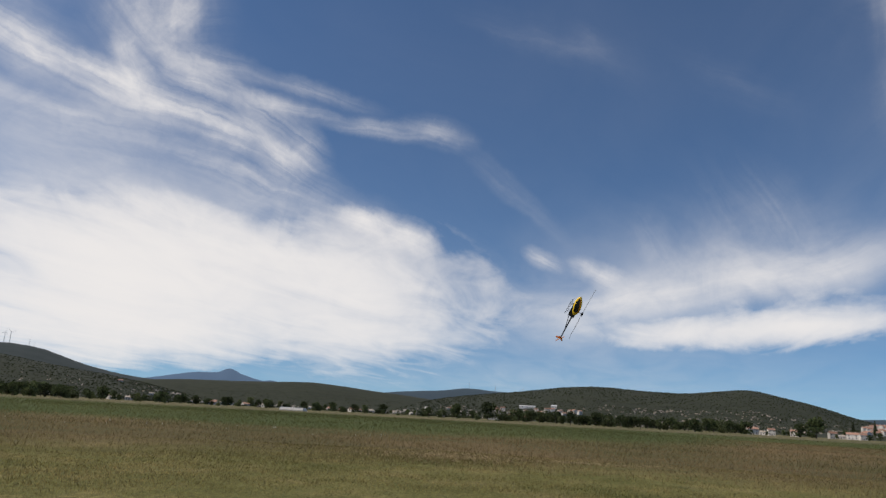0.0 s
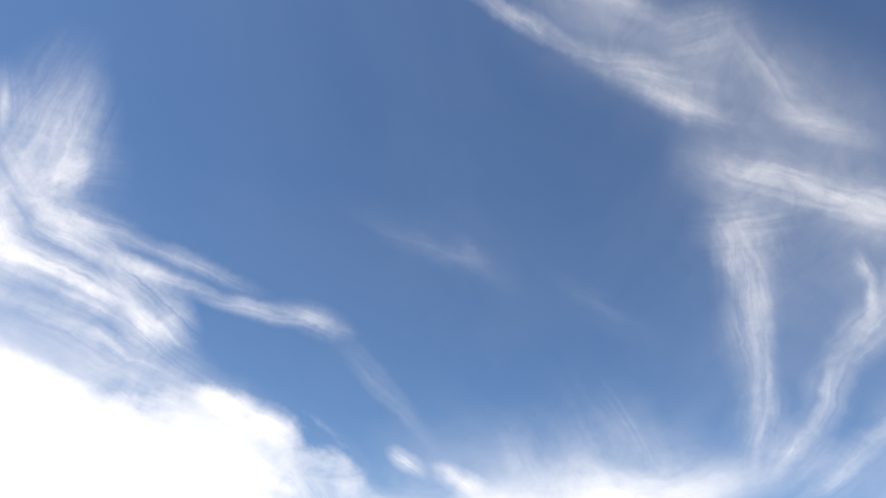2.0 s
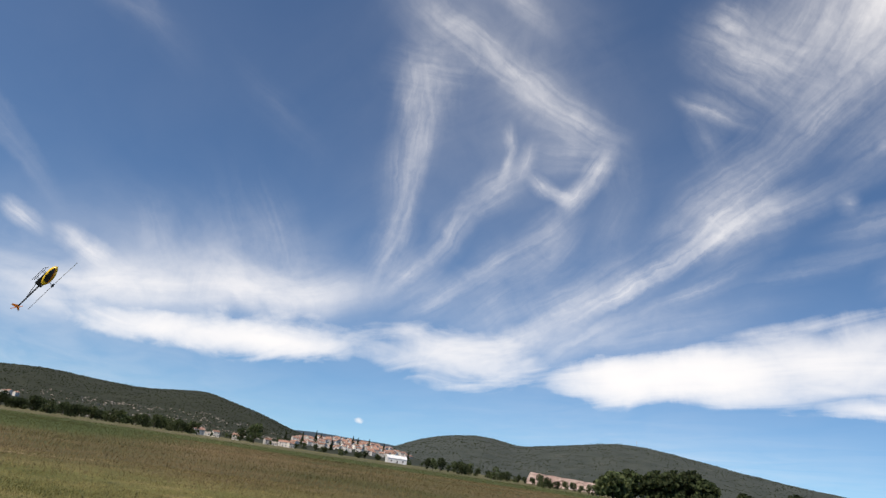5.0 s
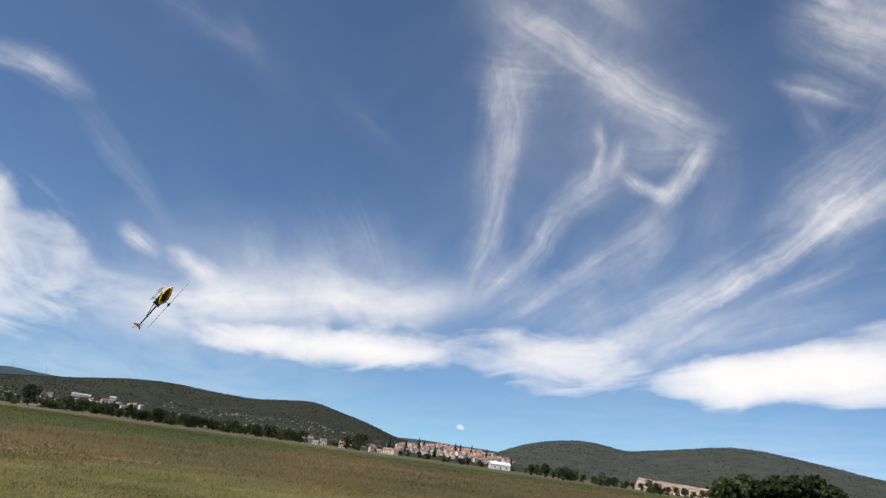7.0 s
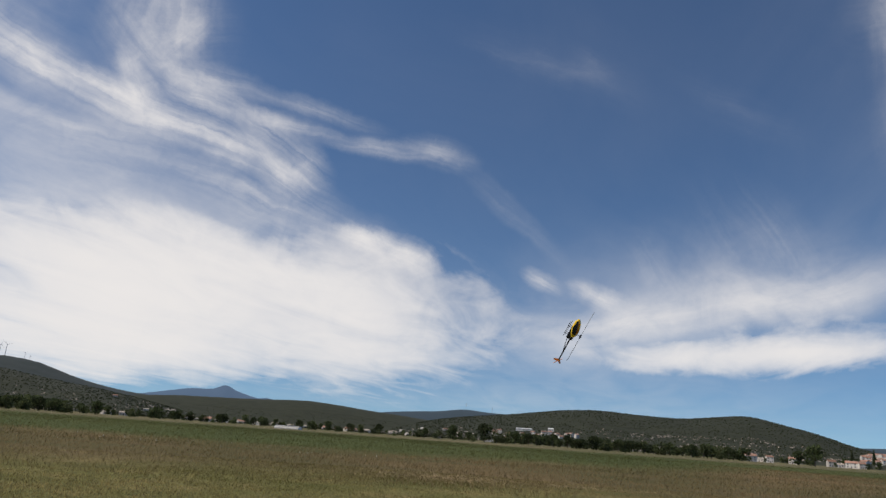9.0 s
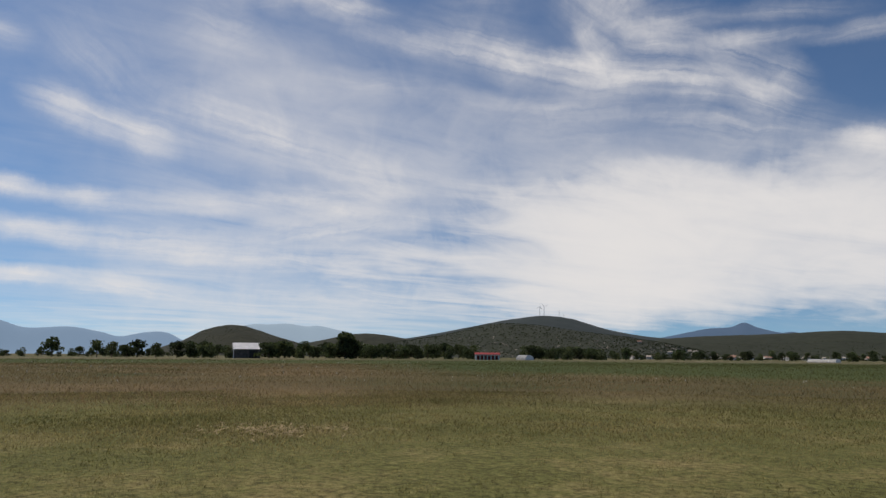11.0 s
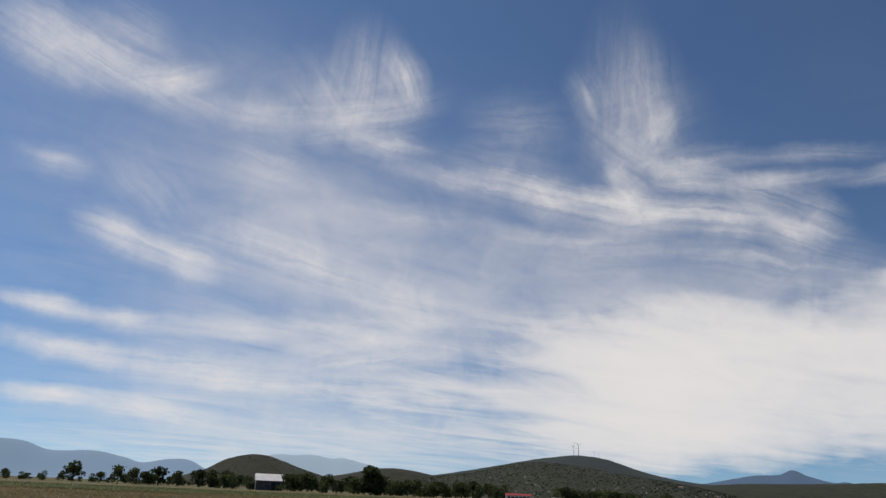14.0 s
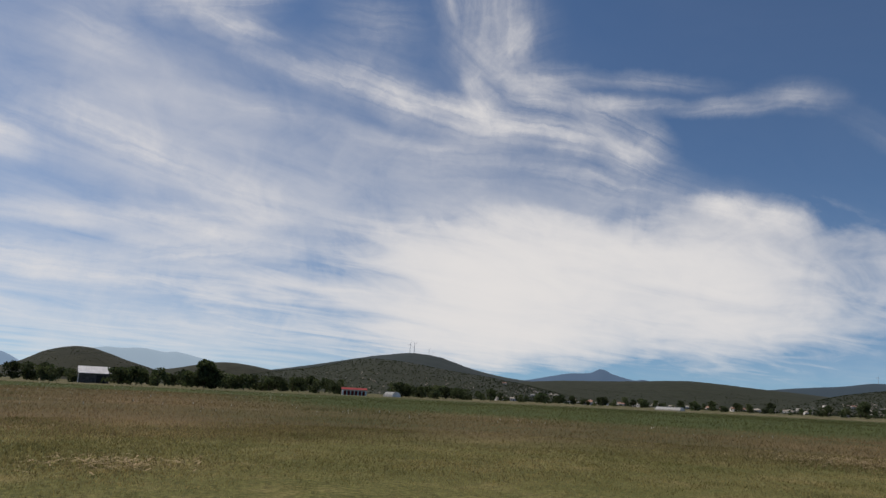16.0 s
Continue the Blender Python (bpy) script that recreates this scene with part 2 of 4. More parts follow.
wisps.band(-77.6, 11.9, -71.7, 11.6, 0.51, 1)
wisps.band(-71.7, 11.6, -66.9, 11.2, 0.51, 1)
wisps.band(-67.3, 11.3, -57.4, 11.6, 0.56, 0.68)
wisps.band(-61.9, 11.9, -43.5, 13.3, 0.61, 0.51)
wisps.band(-77, 9.1, -67.6, 8.7, 0.61, 1.1)
wisps.band(-69.6, 8.7, -57, 8.2, 0.93, 1)
wisps.band(-58, 9.4, -43.4, 11.1, 0.93, 0.68)
wisps.band(-52.4, 11.6, -47.2, 11.7, 0.51, 0.59)
wisps.band(-76.2, 5.5, -70.2, 5.7, 0.51, 1.1)
wisps.band(-70.6, 5.7, -60.8, 4.5, 0.75, 0.85)
wisps.band(-65.3, 6.6, -47.9, 7.8, 0.7, 0.68)
wisps.band(-60.8, 4.3, -43.2, 4.9, 1.1, 0.59)
wisps.band(-51.9, 22.3, -42.3, 21.5, 0.75, 0.3)
wisps.band(-39.8, 20.6, -24.7, 19.7, 0.84, 0.34)
wisps.band(-24.7, 19.7, -12.8, 16.4, 0.84, 0.3)

banks = Layer(False, "SPHERICAL", 1.6)
# the broad white bank and the low clouds with level bases
banks.band(-34.6, 8.1, -18.4, 9.4, 4.9, 1.25)
banks.band(-18.4, 9.4, 0.6, 9.2, 4.9, 1.25)
banks.band(-31.6, 11.5, -18.7, 11.8, 2.6, 0.60)
banks.band(-18.7, 11.8, -3.8, 11.5, 2.6, 0.60)
banks.band(-28.6, 4.4, -16.6, 5.5, 1.8, 0.95)
banks.band(-16.6, 5.5, -0.7, 7.3, 1.8, 0.95)
banks.band(-34.1, 5.0, -24.9, 5.2, 2.8, 0.60)
banks.band(11.9, 6.8, 21.3, 7.1, 0.93, 1.00)
banks.band(19.3, 7.1, 31.3, 8.8, 1.7, 0.90)
banks.band(14.5, 7.2, 28.1, 7.6, 0.89, 1.00)
banks.band(22.1, 7.0, 34.0, 8.7, 1.2, 1.00)
banks.band(34.0, 9.0, 47.2, 8.7, 1.9, 1.15)
banks.band(50.7, 8.1, 58.6, 9.1, 1.7, 1.50)
banks.band(58.6, 9.1, 64.5, 9.5, 1.7, 1.50)
banks.band(49.8, 7.9, 63.5, 10.0, 1.3, 1.30)
banks.band(61.4, 9.7, 75.3, 12.5, 2.4, 1.20)
banks.band(69.1, 7.7, 74.9, 7.9, 0.56, 1.10)
banks.band(-43.4, 11.7, -11.4, 9.6, 2.6, 0.75)
banks.band(-47.8, 6.3, -11.9, 6.7, 3, 0.95)
banks.band(-57.8, 7.2, -34.2, 8.1, 1.5, 0.50)
banks.band(33.9, 2.55, 34.4, 2.55, 0.22, 1.3)
banks.band(66, 9.8, 88, 14, 3.0, 0.9)

veils = Layer(False, "QUADRATIC_SPHERE", 1.5)
# thin even ice haze
veils.band(0.1, 8.5, 15.1, 8.0, 2.8, 0.40)
veils.band(15.2, 10.2, 31.7, 13.4, 3.5, 0.42)
veils.band(7.5, 8.4, 21.0, 10.6, 2.6, 0.30)
veils.band(21.0, 10.6, 34.9, 13.5, 2.6, 0.30)
veils.band(75.4, 38.2, 72.3, 33.6, 4.2, 0.30)
veils.band(31.6, 37.2, 40.4, 33.0, 3.7, 0.16)
veils.band(40.4, 33.0, 49.3, 28.1, 3.7, 0.16)
veils.band(-38.8, 15.9, -10.9, 13.0, 3.3, 0.50)
veils.band(-68.2, 23.1, -48.7, 20.2, 6.1, 0.16)
veils.band(-48.7, 20.2, -24.7, 19.2, 6.1, 0.16)
veils.band(-76.5, 7.0, -48.0, 10.1, 5.6, 0.22)
veils.band(-78.5, 30.5, -49.7, 32.5, 5.6, 0.14)
veils.band(-53.0, 13.4, -34.0, 15.1, 3.3, 0.30)
veils.band(-72.1, 2.4, -14.5, 3.9, 2.8, 0.30)
veils.band(-30, 3.0, 40, 3.2, 3.6, 0.16)
veils.band(34, 3.0, 84, 3.4, 3.6, 0.16)
veils.band(-90, 2.5, -30, 2.5, 5.0, 0.55)
veils.band(-88, 25, -20, 17, 11, 0.36)
veils.band(-80, 12, -15, 12, 8, 0.45)
veils.band(-36, 13, 4, 10, 5, 0.32)
veils.band(0, 9, 34, 13, 6, 0.35)
veils.band(30, 10, 70, 12, 6, 0.20)
veils.band(33, 26, 52, 27, 13, 0.12)
veils.band(34, 44, 49, 33, 6, 0.24)
veils.band(66, 36, 88, 48, 10, 0.35)
veils.band(4, 58, 46, 38, 6, 0.22)

thin = wmath("MULTIPLY", wisps.total, wmath("MULTIPLY_ADD", curl, 1.1, wmath("MULTIPLY_ADD", puff, 1.0, 0.1)))
ragged = wmath("MULTIPLY_ADD", fibre, 0.72, wmath("MULTIPLY", curl, 0.28))
there = wmath("MULTIPLY", banks.total, 3.0, clamp=True)
full = wmath("ADD", wmath("MULTIPLY_ADD", banks.total, 0.8, -0.12), wmath("MULTIPLY", wmath("MULTIPLY_ADD", ragged, 2.0, -1.0), there))
haze = wmath("MULTIPLY", veils.total, wmath("MULTIPLY_ADD", ragged, 2.6, -0.45))
veil = wmath("MULTIPLY", fibre, 0.05)
dens = wmath("ADD", wmath("ADD", wmath("MAXIMUM", thin, 0.0), wmath("MAXIMUM", full, 0.0)), wmath("ADD", haze, veil))
soft = wmath("SUBTRACT", 1.0, wmath("EXPONENT", wmath("MULTIPLY", wmath("POWER", dens, 1.15), -1.5)), clamp=True)

mix = W.nodes.new("ShaderNodeMix")
mix.data_type = "RGBA"
wlink(soft, mix.inputs[0])
# clear mountain air: the sky's own colour, deepened
dim = W.nodes.new("ShaderNodeVectorMath")
dim.operation = "MULTIPLY"
wlink(sky.outputs[0], dim.inputs[0])
dim.inputs[1].default_value = (0.089, 0.105, 0.113)
gam = W.nodes.new("ShaderNodeGamma")
wlink(dim.outputs[0], gam.inputs[0])
gam.inputs[1].default_value = 1.2
wlink(gam.outputs[0], mix.inputs[6])
mix.inputs[7].default_value = (0.95, 0.915, 0.895, 1)
back = W.nodes.new("ShaderNodeBackground")
back.inputs["Strength"].default_value = 1.0
wlink(mix.outputs[2], back.inputs["Color"])
out = W.nodes.new("ShaderNodeOutputWorld")
wlink(back.outputs[0], out.inputs["Surface"])

sun = new("sun", bpy.data.lights.new("sun", "SUN"))
sun.data.energy, sun.data.angle, sun.data.color = 4.2, radians(0.6), (1.0, 0.885, 0.74)
sun.matrix_world = look(bearing(SUN_AZ, SUN_EL, 100), (0, 0, 0))


# ------------------------------------------------------------------ materials
def material(name, dark, light, scale=1.0, rough=0.9, bump=0.0, detail=6.0, spots=None, spot_scale=5.0, spot_at=0.62, vary=0.0, coords="Object", metal=0.0, stretch=(1, 1, 1), thin=0.0, islands=0.0):
    """Two colours by a noise of that scale, a finer grain over it, and spots of a third colour."""
    m = bpy.data.materials.new(name)
    m.use_nodes = True
    nt = m.node_tree
    b = nt.nodes["Principled BSDF"]
    b.inputs["Roughness"].default_value = rough
    b.inputs["Metallic"].default_value = metal
    b.inputs["Specular IOR Level"].default_value = 0.25
    tc = nt.nodes.new("ShaderNodeTexCoord")
    mp = nt.nodes.new("ShaderNodeMapping")
    mp.inputs["Scale"].default_value = stretch
    nt.links.new(tc.outputs[coords], mp.inputs["Vector"])
    n1 = nt.nodes.new("ShaderNodeTexNoise")
    n1.inputs["Scale"].default_value = scale
    n1.inputs["Detail"].default_value = detail
    n1.inputs["Roughness"].default_value = 0.62
    nt.links.new(mp.outputs[0], n1.inputs["Vector"])
    ramp = nt.nodes.new("ShaderNodeValToRGB")
    ramp.color_ramp.elements[0].position, ramp.color_ramp.elements[1].position = 0.32, 0.68
    ramp.color_ramp.elements[0].color, ramp.color_ramp.elements[1].color = (*dark, 1), (*light, 1)
    nt.links.new(n1.outputs["Fac"], ramp.inputs[0])
    col = ramp.outputs[0]
    if spots:
        n2 = nt.nodes.new("ShaderNodeTexNoise")
        n2.inputs["Scale"].default_value = spot_scale
        n2.inputs["Detail"].default_value = 5.0
        n2.inputs["Roughness"].default_value = 0.7
        nt.links.new(mp.outputs[0], n2.inputs["Vector"])
        r2 = nt.nodes.new("ShaderNodeValToRGB")
        r2.color_ramp.elements[0].position, r2.color_ramp.elements[1].position = spot_at, spot_at + 0.08
        nt.links.new(n2.outputs["Fac"], r2.inputs[0])
        mx = nt.nodes.new("ShaderNodeMix")
        mx.data_type = "RGBA"
        nt.links.new(r2.outputs[0], mx.inputs[0])
        nt.links.new(col, mx.inputs[6])
        mx.inputs[7].default_value = (*spots, 1)
        col = mx.outputs[2]
    if vary:
        info = nt.nodes.new("ShaderNodeObjectInfo")
        hsv = nt.nodes.new("ShaderNodeHueSaturation")
        mr = nt.nodes.new("ShaderNodeMapRange")
        mr.inputs["To Min"].default_value, mr.inputs["To Max"].default_value = 1 - vary, 1 + vary
        nt.links.new(info.outputs["Random"], mr.inputs["Value"])
        nt.links.new(mr.outputs[0], hsv.inputs["Value"])
        nt.links.new(col, hsv.inputs["Color"])
        col = hsv.outputs[0]
    if islands:
        geo = nt.nodes.new("ShaderNodeNewGeometry")
        hs = nt.nodes.new("ShaderNodeHueSaturation")
        mr = nt.nodes.new("ShaderNodeMapRange")
        mr.inputs["To Min"].default_value, mr.inputs["To Max"].default_value = 1 - islands, 1 + islands
        nt.links.new(geo.outputs["Random Per Island"], mr.inputs["Value"])
        nt.links.new(mr.outputs[0], hs.inputs["Value"])
        nt.links.new(col, hs.inputs["Color"])
        col = hs.outputs[0]
    nt.links.new(col, b.inputs["Base Color"])
    if thin:
        tl = nt.nodes.new("ShaderNodeBsdfTranslucent")
        nt.links.new(col, tl.inputs["Color"])
        ms = nt.nodes.new("ShaderNodeMixShader")
        ms.inputs[0].default_value = thin
        nt.links.new(b.outputs[0], ms.inputs[1])
        nt.links.new(tl.outputs[0], ms.inputs[2])
        nt.links.new(ms.outputs[0], nt.nodes["Material Output"].inputs["Surface"])
    if bump:
        bp = nt.nodes.new("ShaderNodeBump")
        bp.inputs["Strength"].default_value = bump
        bp.inputs["Distance"].default_value = 0.3 / scale
        nt.links.new(n1.outputs["Fac"], bp.inputs["Height"])
        nt.links.new(bp.outputs[0], b.inputs["Normal"])
    return m


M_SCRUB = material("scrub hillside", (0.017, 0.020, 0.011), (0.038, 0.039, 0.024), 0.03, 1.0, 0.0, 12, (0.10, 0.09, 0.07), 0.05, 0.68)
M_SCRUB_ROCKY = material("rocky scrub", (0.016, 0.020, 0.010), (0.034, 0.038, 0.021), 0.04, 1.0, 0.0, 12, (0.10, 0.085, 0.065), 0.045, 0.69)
# bluer copy of the scrub: the haze of distance is in its colour
M_SCRUB_HAZED = material("far scrub hillside hazed bluer", (0.026, 0.036, 0.036), (0.040, 0.050, 0.050), 0.02, 1.0, 0.0, 12)
# grey-green scrub with a slight blue of air haze mixed into the colour
M_HILL_EAST = material("grey green scrub hillside, lightly hazed", (0.034, 0.042, 0.036), (0.060, 0.068, 0.056), 0.02, 1.0, 0.0, 12, (0.20, 0.18, 0.15), 0.02, 0.68)
M_LEAF = material("leaves", (0.028, 0.040, 0.016), (0.080, 0.100, 0.040), 0.9, 0.8, 0, 4, vary=0.35, thin=0.45, islands=0.45)
M_LEAF_PALE = material("pale leaves", (0.050, 0.068, 0.026), (0.120, 0.140, 0.060), 0.9, 0.8, 0, 4, vary=0.3, thin=0.45, islands=0.45)
M_BARK = material("bark", (0.05, 0.04, 0.03), (0.12, 0.10, 0.08), 3.0, 0.95, 0.4)
M_WHITE = material("white sheet metal", (0.62, 0.61, 0.60), (0.80, 0.79, 0.78), 0.4, 0.5)
M_WALL = material("limewashed wall", (0.55, 0.50, 0.44), (0.76, 0.72, 0.66), 0.6, 0.9, vary=0.25)
M_WALL_DARK = material("weathered boards", (0.06, 0.055, 0.05), (0.13, 0.12, 0.11), 1.2, 0.9)
M_TILE = material("clay roof tiles", (0.23, 0.125, 0.09), (0.35, 0.22, 0.165), 1.5, 0.9, 0.3, vary=0.3)
M_SHEET = material("greenhouse sheet", (0.22, 0.22, 0.21), (0.34, 0.34, 0.33), 0.5, 0.4)
M_RED = material("red painted roof", (0.22, 0.03, 0.03), (0.34, 0.06, 0.05), 0.8, 0.6)
M_GLASS_DARK = material("dark window", (0.02, 0.022, 0.025), (0.05, 0.055, 0.06), 0.6, 0.15)
M_ROCK = material("pale limestone", (0.24, 0.20, 0.16), (0.48, 0.42, 0.36), 0.5, 0.95, 0.3, vary=0.25)
M_EARTH = material("pink cut earth", (0.28, 0.19, 0.16), (0.46, 0.36, 0.31), 0.12, 0.95, 0.2, 8, (0.62, 0.52, 0.46), 0.05, 0.55)
M_TRACK = material("pale dirt track", (0.30, 0.25, 0.18), (0.46, 0.40, 0.31), 0.3, 0.95)
M_TURBINE = material("turbine white", (0.45, 0.46, 0.47), (0.55, 0.56, 0.57), 0.1, 0.5)
M_BLACK = material("black carbon", (0.010, 0.010, 0.011), (0.03, 0.03, 0.032), 6.0, 0.35)
M_YELLOW = material("yellow gloss paint", (0.75, 0.47, 0.02), (0.85, 0.58, 0.05), 3.0, 0.25)
M_ORANGE = material("orange gloss paint", (0.65, 0.18, 0.03), (0.75, 0.26, 0.05), 3.0, 0.25)
M_BLADE = material("pale blade", (0.45, 0.46, 0.47), (0.62, 0.63, 0.64), 3.0, 0.3)


def haze_material(name, colour, glow):
    """Far mountains, with the blue haze of the air put in as tint and glow."""
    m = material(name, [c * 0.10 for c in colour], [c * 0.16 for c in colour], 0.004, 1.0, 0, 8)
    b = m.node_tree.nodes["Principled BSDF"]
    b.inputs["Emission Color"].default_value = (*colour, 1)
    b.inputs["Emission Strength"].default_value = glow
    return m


M_HAZE_BLUE = haze_material("far mountain hazed blue", (0.10, 0.155, 0.245), 0.85)
M_HAZE_RANGE = haze_material("far range hazed blue-grey", (0.225, 0.32, 0.45), 0.9)
M_HAZE_PALE = haze_material("farthest mountain hazed pale", (0.37, 0.47, 0.57), 0.9)
M_HAZE_MID = haze_material("hazed middle distance ridge", (0.055, 0.080, 0.105), 0.75)


PATCH, PATCH_SIZE = bearing(12, 0, 132), 78.0       # the greener stretch of the field


def ground_material():
    m = bpy.data.materials.new("meadow")
    m.use_nodes = True
    nt = m.node_tree
    b = nt.nodes["Principled BSDF"]
    b.inputs["Roughness"].default_value = 1.0
    b.inputs["Specular IOR Level"].default_value = 0.1
    tc = nt.nodes.new("ShaderNodeTexCoord")

    def noise_of(scale, detail=8.0, rough=0.65, stretch=(1, 1, 1), out="Fac"):
        mp = nt.nodes.new("ShaderNodeMapping")
        mp.inputs["Scale"].default_value = stretch
        nt.links.new(tc.outputs["Object"], mp.inputs[0])
        n = nt.nodes.new("ShaderNodeTexNoise")
        n.inputs["Scale"].default_value, n.inputs["Detail"].default_value, n.inputs["Roughness"].default_value = scale, detail, rough
        nt.links.new(mp.outputs[0], n.inputs["Vector"])
        return n.outputs[out]

    def ramp(fac, *stops):
        r = nt.nodes.new("ShaderNodeValToRGB")
        while len(r.color_ramp.elements) < len(stops):
            r.color_ramp.elements.new(0.5)
        for e, (p, c) in zip(r.color_ramp.elements, stops):
            e.position, e.color = p, (*c, 1)
        nt.links.new(fac, r.inputs[0])
        return r.outputs[0]

    def mixed(fac, a, c):
        mx = nt.nodes.new("ShaderNodeMix")
        mx.data_type = "RGBA"
        nt.links.new(fac, mx.inputs[0])
        nt.links.new(a, mx.inputs[6])
        nt.links.new(c, mx.inputs[7])
        return mx.outputs[2]

    def math_of(op, a, v):
        n = nt.nodes.new("ShaderNodeMath")
        n.operation = op
        nt.links.new(a, n.inputs[0])
        if isinstance(v, float):
            n.inputs[1].default_value = v
        else:
            nt.links.new(v, n.inputs[1])
        return n.outputs[0]

    length = nt.nodes.new("ShaderNodeVectorMath")
    length.operation = "LENGTH"
    nt.links.new(tc.outputs["Object"], length.inputs[0])
    dist = math_of("ADD", length.outputs["Value"], math_of("MULTIPLY", math_of("SUBTRACT", noise_of(0.12, 5), 0.5), 9.0))
    mown = ramp(noise_of(0.35, 10, 0.75), (0.30, (0.078, 0.085, 0.026)), (0.5, (0.128, 0.124, 0.043)), (0.72, (0.25, 0.195, 0.09)))
    tall = ramp(noise_of(0.045, 8, 0.7), (0.36, (0.060, 0.066, 0.023)), (0.52, (0.115, 0.090, 0.043)), (0.68, (0.195, 0.132, 0.070)))
    crop = ramp(noise_of(0.02, 8, 0.7), (0.35, (0.048, 0.066, 0.020)), (0.6, (0.075, 0.090, 0.030)), (0.75, (0.13, 0.115, 0.05)))
    dry = ramp(noise_of(0.006, 8, 0.75), (0.35, (0.07, 0.075, 0.032)), (0.65, (0.16, 0.135, 0.075)))

    def step(lo, hi):
        mr = nt.nodes.new("ShaderNodeMapRange")
        mr.inputs["From Min"].default_value, mr.inputs["From Max"].default_value = lo, hi
        nt.links.new(dist, mr.inputs["Value"])
        return mr.outputs[0]

    col = mixed(step(23.0, 32.0), mown, tall)
    # a greener stretch of the field to the north
    off = nt.nodes.new("ShaderNodeMapping")
    off.vector_type = "TEXTURE"
    off.inputs["Location"].default_value = (*PATCH.xy, 0)
    off.inputs["Scale"].default_value = (PATCH_SIZE, PATCH_SIZE, PATCH_SIZE)
    nt.links.new(tc.outputs["Object"], off.inputs["Vector"])
    far = nt.nodes.new("ShaderNodeVectorMath")
    far.operation = "LENGTH"
    nt.links.new(off.outputs[0], far.inputs[0])
    edge = nt.nodes.new("ShaderNodeMapRange")
    edge.inputs["From Min"].default_value, edge.inputs["From Max"].default_value = 1.06, 0.86
    nt.links.new(math_of("ADD", far.outputs["Value"], math_of("MULTIPLY", math_of("SUBTRACT", noise_of(0.05, 6), 0.5), 0.5)), edge.inputs["Value"])
    col = mixed(edge.outputs[0], col, crop)
    col = mixed(step(125.0, 150.0), col, crop)
    col = mixed(step(225.0, 250.0), col, dry)
    fine = ramp(noise_of(7.0, 8, 0.85), (0.38, (0.36, 0.36, 0.36)), (0.62, (1.65, 1.65, 1.65)))
    mul = nt.nodes.new("ShaderNodeMix")
    mul.data_type, mul.blend_type = "RGBA", "MULTIPLY"
    mul.inputs[0].default_value = 1.0
    nt.links.new(col, mul.inputs[6])
    nt.links.new(fine, mul.inputs[7])
    nt.links.new(mul.outputs[2], b.inputs["Base Color"])
    bp = nt.nodes.new("ShaderNodeBump")
    bp.inputs["Strength"].default_value, bp.inputs["Distance"].default_value = 0.6, 0.08
    nt.links.new(noise_of(5.0, 8, 0.75), bp.inputs["Height"])
    nt.links.new(bp.outputs[0], b.inputs["Normal"])
    return m


M_MEADOW = ground_material()
M_GRASS = material("short grass blades", (0.120, 0.122, 0.036), (0.36, 0.285, 0.125), 0.22, 0.9, 0, 8, thin=0.45, islands=0.65)
M_STALK = material("dry grass stalks", (0.092, 0.100, 0.034), (0.30, 0.200, 0.105), 0.035, 0.9, 0, 8, thin=0.45, islands=0.60)
M_CROP = material("green crop blades", (0.072, 0.080, 0.026), (0.135, 0.125, 0.047), 0.03, 0.9, 0, 8, thin=0.45, islands=0.40)
M_SCRUB_TUFT = material("scrub tufts", (0.044, 0.053, 0.028), (0.076, 0.086, 0.048), 0.05, 1.0, 0, 6, thin=0.4, islands=0.30)
M_STRAW = material("cut straw", (0.24, 0.18, 0.09), (0.36, 0.27, 0.15), 3.0, 0.9)
M_FLOWER = material("white flowers", (0.55, 0.55, 0.48), (0.75, 0.74, 0.66), 2.0, 0.8)


# ------------------------------------------------------------------ building helpers
def mesh_object(name, verts, faces, mat, parent=None, label="", smooth=False):
    me = bpy.data.meshes.new(name)
    me.from_pydata(verts, [], faces)
    me.materials.append(mat)
    if smooth:
        me.polygons.foreach_set("use_smooth", [True] * len(me.polygons))
    ob = new(name, me)
    ob.parent = parent
    if label:
        tagged(ob, label)
    return ob


def part(name, bm, mat, parent=None, label="", smooth=False):
    me = bpy.data.meshes.new(name)
    bm.to_mesh(me)
    bm.free()
    me.materials.append(mat)
    if smooth:
        me.polygons.foreach_set("use_smooth", [True] * len(me.polygons))
    ob = new(name, me)
    ob.parent = parent
    if label:
        tagged(ob, label)
    return ob


def box(bm, x0, x1, y0, y1, z0, z1):
    v = [bm.verts.new(p) for p in ((x0, y0, z0), (x1, y0, z0), (x1, y1, z0), (x0, y1, z0), (x0, y0, z1), (x1, y0, z1), (x1, y1, z1), (x0, y1, z1))]
    for f in ((3, 2, 1, 0), (4, 5, 6, 7), (0, 1, 5, 4), (1, 2, 6, 5), (2, 3, 7, 6), (3, 0, 4, 7)):
        bm.faces.new([v[i] for i in f])


def boxed(*dims):
    bm = bmesh.new()
    box(bm, *dims)
    return bm


